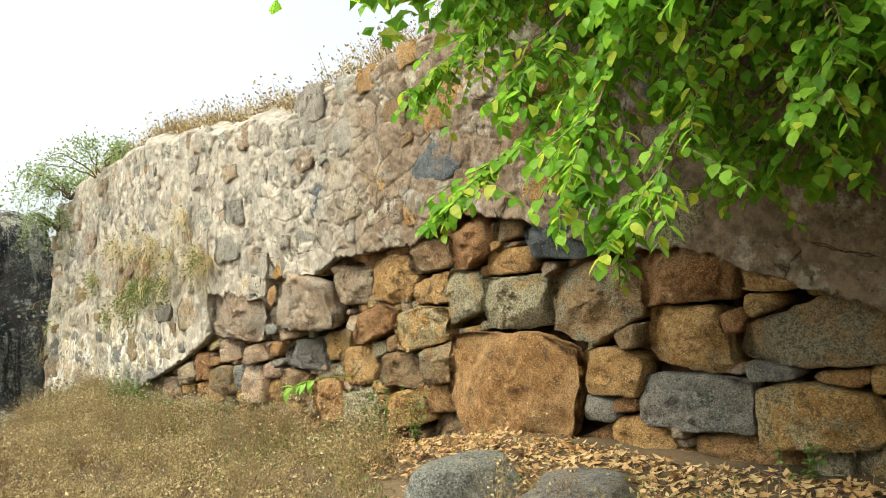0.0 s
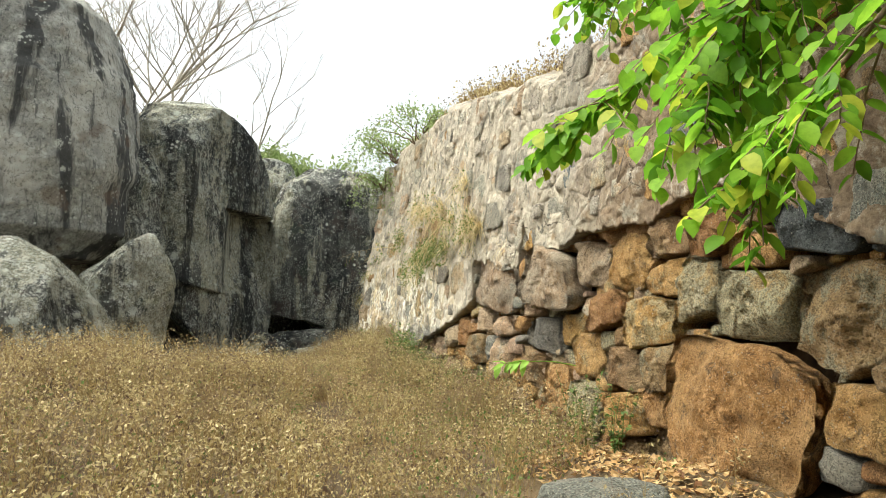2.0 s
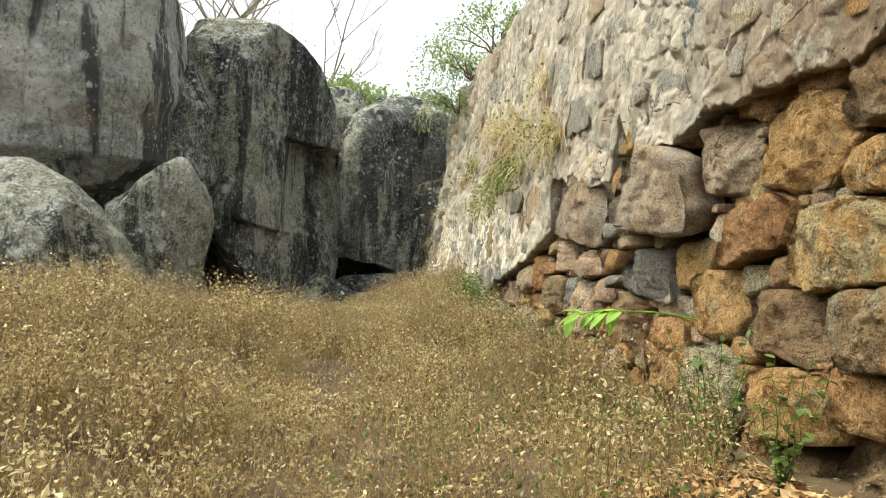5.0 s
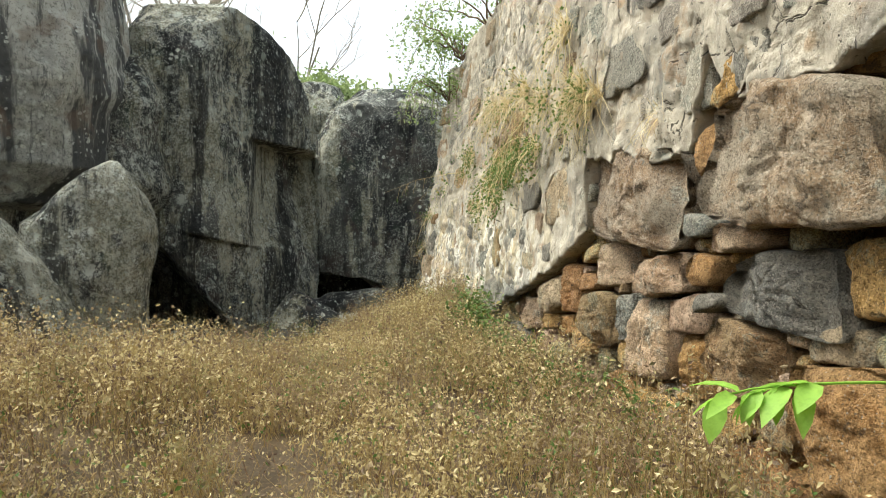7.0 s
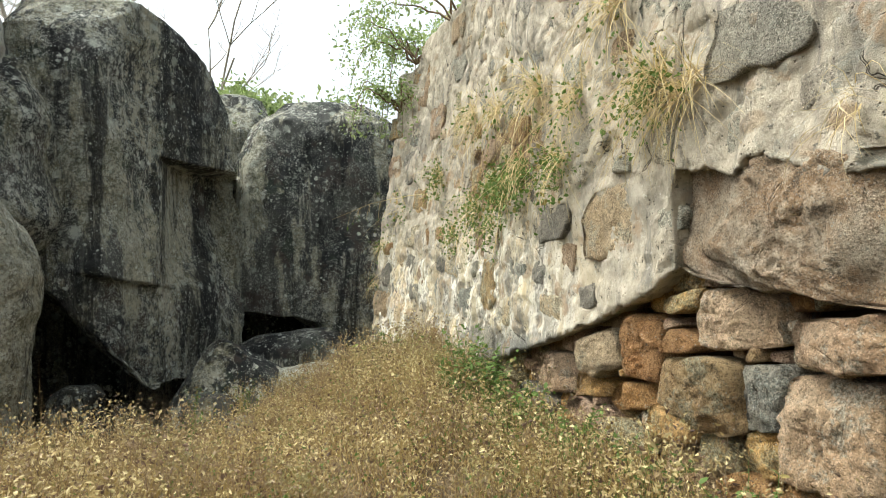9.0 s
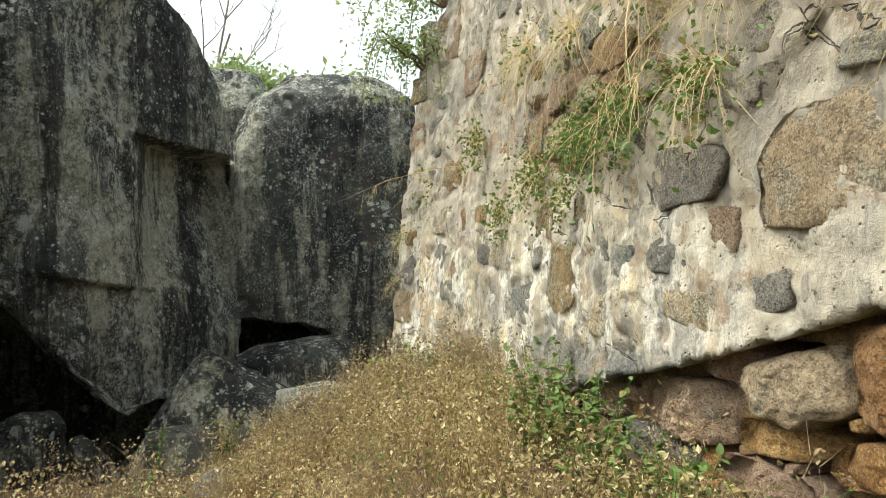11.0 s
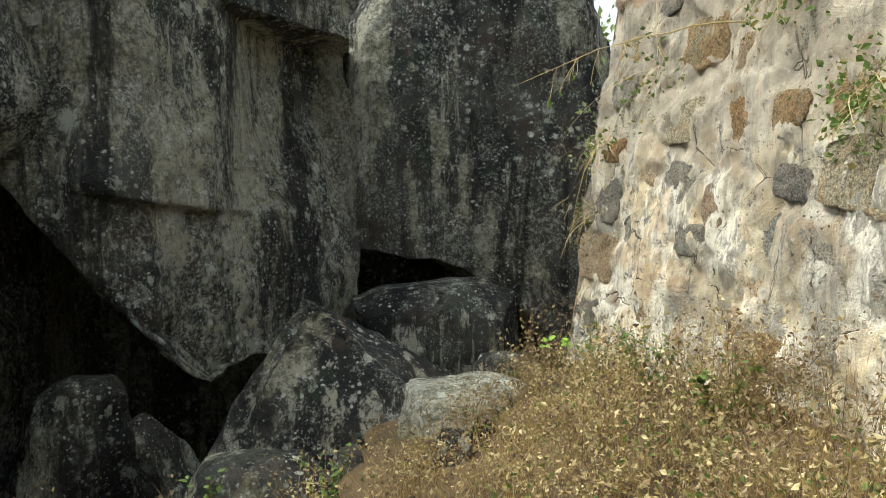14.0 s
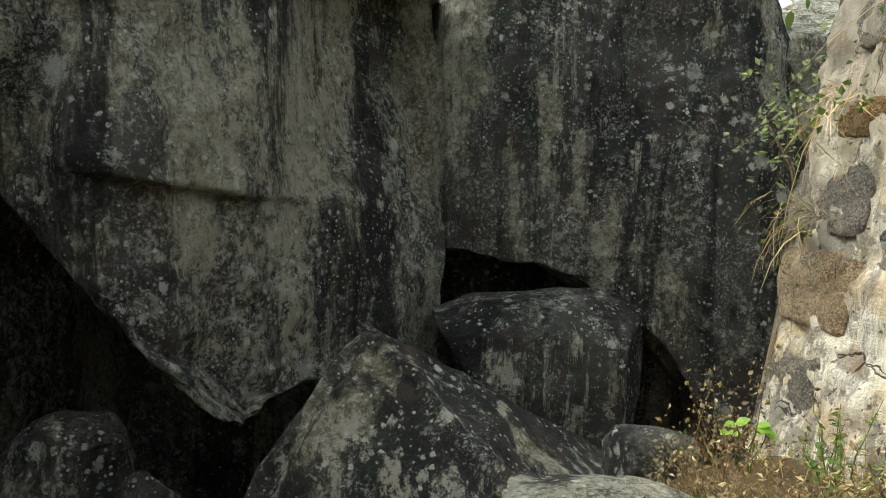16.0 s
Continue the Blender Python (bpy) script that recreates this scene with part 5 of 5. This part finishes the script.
def bush(at, spread, count, size, label, material=FARLEAF, hang=0.0, seed=1, category="bush", bare=0.3, low=0.25):
    """A shrub: woody stems from one foot and a loose, uneven crown of small leaves."""
    rng = random.Random(seed)
    r2 = np.random.default_rng(seed)
    ob = new("bush")
    ob.location = at
    tagged(ob, label, category)
    stems, cs = [], []
    for k in range(14):
        e = Vector((rng.uniform(-1, 1) * spread[0], rng.uniform(-1, 1) * spread[1], rng.uniform(low, 1) * spread[2]))
        pts = curve_points((0, 0, -0.1), e, 0.15 * spread[2], 7, rng, 0.05 * spread[0])
        if hang:
            tail = pts[-1]
            pts += [tail + Vector((e.x * 0.12 * i, e.y * 0.12 * i, -hang * i * i * 0.06)) for i in range(1, 5)]
        stems.append(tube(pts, [0.025 * (1 - 0.08 * i) for i in range(len(pts))], 4))
        m = count // 14
        f = r2.uniform(bare, 1, m) * (len(pts) - 1.01)
        i = f.astype(int)
        arr = np.array([tuple(p) for p in pts])
        c = arr[i] + (arr[i + 1] - arr[i]) * (f - i)[:, None] + r2.normal(size=(m, 3)) * 0.13 * np.array(spread).mean()
        cs.append(c)
    for one in stems:
        link_mesh("stem", *one, BARK, ob)
    c = np.concatenate(cs)
    v, q = blades(c, r2.uniform(0.6, 1.2, len(c)) * size, 2.0)
    crown = fast_mesh("crown", v, q, 4, material)
    crown.parent = ob
    return ob


bush((-0.6, 24.2, 4.9), (2.2, 1.6, 2.6), 5000, 0.11, "pale green shrub growing behind the boulders", seed=31)
bush((1.6, 24.4, 4.6), (2.0, 1.6, 2.0), 4600, 0.11, "pale green shrub growing behind the boulders", seed=32)
bush((-2.2, 24.6, 5.6), (1.8, 1.5, 2.4), 4200, 0.11, "pale green shrub growing behind the boulders", seed=33)
bush((-1.2, 22.6, 5.3), (1.0, 0.8, 1.0), 1800, 0.08, "light green shrub on top of a boulder", seed=34)
bush((2.9, 18.6, -1.1), (0.8, 0.7, 4.6), 600, 0.05, "yellow-green shrub beyond the wall's end", FARLEAF, seed=35, bare=0.85, low=0.75)
bush((2.1, 15.0, 5.7), (1.5, 1.3, 0.9), 3200, 0.05, "feathery green shrub hanging from the wall top", FARLEAF, 1.0, 36)
bush((2.5, 13.4, 5.9), (1.1, 1.2, 0.8), 2400, 0.05, "feathery green shrub hanging from the wall top", FARLEAF, 0.8, 37)
bush((1.9, 15.6, 4.9), (0.9, 0.6, 0.5), 1500, 0.045, "feathery green shrub hanging from the wall top", FARLEAF, 1.0, 38)


def tuft(y, z, reach, count, label, material=PALESTRAW, seed=1, droop=0.95, leafy=0):
    """Grass rooted in the wall, its blades arching out and hanging down."""
    rng = np.random.default_rng(seed)
    ob = new("grass_tuft")
    x = wall_x(y, z) - 0.02
    ob.location = (x, y, z)
    tagged(ob, label, "grass", "grass tufts on the wall")
    base = rng.normal(size=(count, 3)) * (0.015, 0.10, 0.05)
    tip = base + np.column_stack([-np.abs(rng.normal(size=count)) * reach * 0.4 - 0.05, rng.normal(size=count) * reach * 0.7, rng.normal(size=count) * reach * 0.3 - droop * reach * rng.random(count)])
    bend = np.column_stack([-np.abs(rng.normal(size=count)) * 0.06, np.zeros(count), np.abs(rng.normal(size=count)) * reach * 0.2])
    me = fast_mesh("tussock", *strips(base, tip, rng.uniform(0.005, 0.012, count), bend, 4), 4, material)
    me.parent = ob
    if leafy:
        f = rng.random((leafy, 1))
        k = rng.integers(0, count, leafy)
        c = base[k] + (tip[k] - base[k]) * f * 0.7 + rng.normal(size=(leafy, 3)) * (0.05, 0.1, 0.1) - (0.04, 0, 0)
        lv = fast_mesh("creeper", *blades(c, rng.uniform(0.016, 0.045, leafy), 1.5), 4, WEED)
        lv.parent = ob
    return ob


for k, (y, z, reach, count, leafy) in enumerate([
        (7.0, 3.05, 0.55, 90, 260), (6.6, 2.95, 0.5, 60, 0), (8.6, 2.75, 0.55, 40, 220), (9.6, 2.75, 0.5, 20, 420), (10.3, 2.75, 0.4, 14, 420), (11.4, 2.6, 0.5, 40, 200),
        (8.3, 3.3, 0.5, 50, 60), (9.2, 3.6, 0.6, 60, 60), (10.6, 3.7, 0.6, 50, 60), (7.6, 3.9, 0.6, 50, 40), (11.8, 3.9, 0.6, 50, 60), (13.2, 3.3, 0.5, 30, 200),
        (14.8, 2.9, 0.8, 8, 60), (15.5, 2.3, 0.5, 14, 40), (15.6, 1.6, 0.45, 16, 20), (12.4, 2.3, 0.3, 16, 140), (10.6, 2.3, 0.4, 24, 120), (5.2, 2.5, 0.25, 12, 0)]):
    tuft(y, z, reach * 1.25, count * 2, "dry grass and creepers rooted in the wall", seed=k + 60, leafy=int(leafy * 1.6))


def top_growth():
    n = 5200
    y = RNG.uniform(-4, 15.6, n)
    top = np.array([wall_top(b) for b in y])
    x = np.array([wall_x(b, t) for b, t in zip(y, top)]) + 0.42 + np.abs(RNG.normal(size=n)) * 0.5
    base = np.column_stack([x, y, top - 0.05])
    tall = 0.14 + 0.4 * RNG.random(n) ** 2
    tip = base + RNG.normal(size=(n, 3)) * (0.12, 0.12, 0) + np.column_stack([-0.12 * RNG.random(n), np.zeros(n), tall])
    ob = fast_mesh("wall_top_grass", *strips(base, tip, np.full(n, 0.012), RNG.normal(size=(n, 3)) * 0.03, 2), 4, STRAW)
    tagged(ob, "pale dry grass along the wall top", "grass", kind="stuff")
    c = base + (tip - base) * RNG.uniform(0.3, 1.1, (n, 1)) + RNG.normal(size=(n, 3)) * 0.05
    ob = fast_mesh("wall_top_weeds", *blades(np.concatenate([c, c + RNG.normal(size=(n, 3)) * 0.07]), RNG.uniform(0.02, 0.05, 2 * n)), 4, HEADS)
    tagged(ob, "brown dry weeds along the wall top", "weed", kind="stuff")


top_growth()


def weed(x, y, tall, wide, count, size, label, material=WEED, seed=1, z=None):
    """A small herb: a few upright stems with leaves all along."""
    rng = random.Random(seed)
    ob = new("weed_plant")
    ob.location = (x, y, ground_z(x, y) if z is None else z)
    tagged(ob, label, "weed", "weeds at the wall's foot")
    stems, leaves = [], []
    for k in range(max(3, count // 22)):
        e = Vector((rng.uniform(-1, 1) * wide, rng.uniform(-1, 1) * wide, tall * rng.uniform(0.55, 1)))
        pts = curve_points((0, 0, -0.04), e, 0.0, 6, rng, 0.02)
        stems.append(tube(pts, [0.005 * (1 - 0.1 * i) for i in range(7)], 4))
        for i in range(22):
            f = rng.uniform(0.1, 1.0) * 5.99
            at = pts[int(f)].lerp(pts[int(f) + 1], f - int(f))
            leaves.append(leaf(at, (rng.uniform(-1, 1), rng.uniform(-1, 1), rng.uniform(-0.3, 0.6)), (rng.uniform(-0.4, 0.4), rng.uniform(-0.4, 0.4), 1), size * rng.uniform(0.6, 1.3)))
    for one in stems:
        link_mesh("stem", *one, WEED, ob)
    link_mesh("foliage", *join(leaves), material, ob)
    return ob


for k, (x, y, tall, wide, count, size) in enumerate([
        (1.55, 9.7, 0.6, 0.3, 180, 0.05), (1.6, 9.0, 0.6, 0.3, 180, 0.05), (1.75, 8.1, 0.5, 0.3, 150, 0.045), (1.9, 7.1, 0.45, 0.3, 140, 0.04),
        (1.75, 10.0, 0.75, 0.28, 200, 0.05), (1.85, 9.4, 0.65, 0.3, 160, 0.05), (1.8, 8.6, 0.5, 0.3, 120, 0.045), (2.0, 7.6, 0.45, 0.3, 120, 0.04), (2.1, 6.6, 0.45, 0.3, 120, 0.04),
        (2.2, 5.6, 0.45, 0.3, 120, 0.04), (2.3, 4.6, 0.5, 0.25, 110, 0.04), (2.3, 1.2, 0.75, 0.3, 150, 0.04), (2.35, 0.6, 0.6, 0.2, 90, 0.04), (2.3, 2.4, 0.4, 0.3, 90, 0.035),
        (1.6, 11.2, 0.4, 0.3, 110, 0.045), (1.45, 12.6, 0.45, 0.3, 110, 0.04), (1.35, 13.6, 0.5, 0.25, 110, 0.035), (1.2, 14.6, 0.55, 0.25, 110, 0.035),
        (-1.6, 12.6, 0.5, 0.15, 66, 0.035), (-0.9, 12.9, 0.45, 0.15, 66, 0.035), (2.4, -3.6, 0.35, 0.2, 66, 0.04), (2.3, -4.4, 0.4, 0.2, 66, 0.04), (-2.4, 9.6, 0.55, 0.4, 90, 0.03), (-1.4, 10.2, 0.5, 0.4, 90, 0.03)]):
    weed(x, y, tall * 1.1, wide, int(count * 1.8), size * 1.25, "bushy green weed at the wall's foot" if x > 1 else "thin green weed among straw and rubble", seed=k + 5)


def sapling():
    """The young shoot that leans out of the wall's foot, with a fan of long bright leaves."""
    rng = random.Random(8)
    ob = new("sapling")
    ob.location = (2.5, 2.2, 0.92)
    tagged(ob, "bright green young shoot leaning from the wall", "sapling")
    pts = curve_points((0.1, 0, 0), (-0.78, 0.12, -0.02), 0.05, 8, rng, 0.005)
    link_mesh("stem", *tube(pts, [0.007 - 0.0004 * i for i in range(9)], 5), LIME, ob)
    for k in range(15):
        at = pts[5].lerp(pts[8], k / 14)
        side = 1 if k % 2 else -1
        one = leaf(at, (rng.uniform(-0.9, -0.1), side * rng.uniform(0.1, 0.7), rng.uniform(-0.9, 0.25)), (0.3 * rng.uniform(-1, 1), 0.3 * side, 1), rng.uniform(0.10, 0.19), rng.uniform(0.6, 0.85), rng.uniform(0.2, 0.5))
        link_mesh("leaf", *one, LIME, ob)


sapling()


def seedling(x, y, z, seed):
    rng = random.Random(seed)
    ob = new("seedling")
    ob.location = (x, y, z)
    tagged(ob, "small light green seedling at the crevice", "seedling")
    for k in range(4):
        e = (rng.uniform(-0.16, 0.16), rng.uniform(-0.1, 0.1), rng.uniform(0.2, 0.42))
        pts = curve_points((0, 0, -0.1), e, 0.02, 5, rng, 0.01)
        link_mesh("stem", *tube(pts, [0.005] * 6, 4), WEED, ob)
        for i in range(2):
            link_mesh("leaf", *leaf(pts[-1], (rng.uniform(-1, 1), rng.uniform(-1, 0.2), rng.uniform(-0.2, 0.3)), (0, -0.5, 1), rng.uniform(0.06, 0.09), 1.2, 0.2), LIME, ob)


seedling(0.95, 15.2, 0.12, 4)


def dry_vine(base, tip, sag, seed):
    """A long dead stalk leaning out of the wall, with a few withered leaves at its end."""
    rng = random.Random(seed)
    ob = new("dry_vine")
    ob.location = base
    tagged(ob, "long dry stalk leaning out of the wall", "vine")
    end = Vector(tip) - Vector(base)
    pts = curve_points((0.15, 0, -0.03), end, sag, 10, rng, 0.012)
    link_mesh("stem", *tube(pts, [0.007 - 0.0005 * i for i in range(11)], 5), PALESTRAW, ob)
    for k in range(9):
        i = rng.randint(5, 9)
        hang = curve_points(pts[i], pts[i] + Vector((rng.uniform(-0.15, 0.02), rng.uniform(-0.1, 0.1), rng.uniform(-0.32, -0.08))), 0.03, 4, rng, 0.01)
        link_mesh("twig", *tube(hang, [0.003] * 5, 4), PALESTRAW, ob)
        link_mesh("leaf", *leaf(hang[-1], (rng.uniform(-1, 1), rng.uniform(-1, 1), -0.6), (0, -0.4, 1), rng.uniform(0.04, 0.08), 0.7, 0.4), WEED, ob)


dry_vine((1.9, 13.76, 3.04), (0.47, 14.42, 2.66), 0.1, 5)
dry_vine((2.25, 9.3, 3.0), (1.75, 8.3, 2.5), 0.12, 6)
dry_vine((2.4, 8.4, 3.35), (2.0, 9.6, 2.7), 0.12, 7)
dry_vine((2.3, 10.2, 3.1), (1.85, 9.2, 1.9), 0.2, 8)
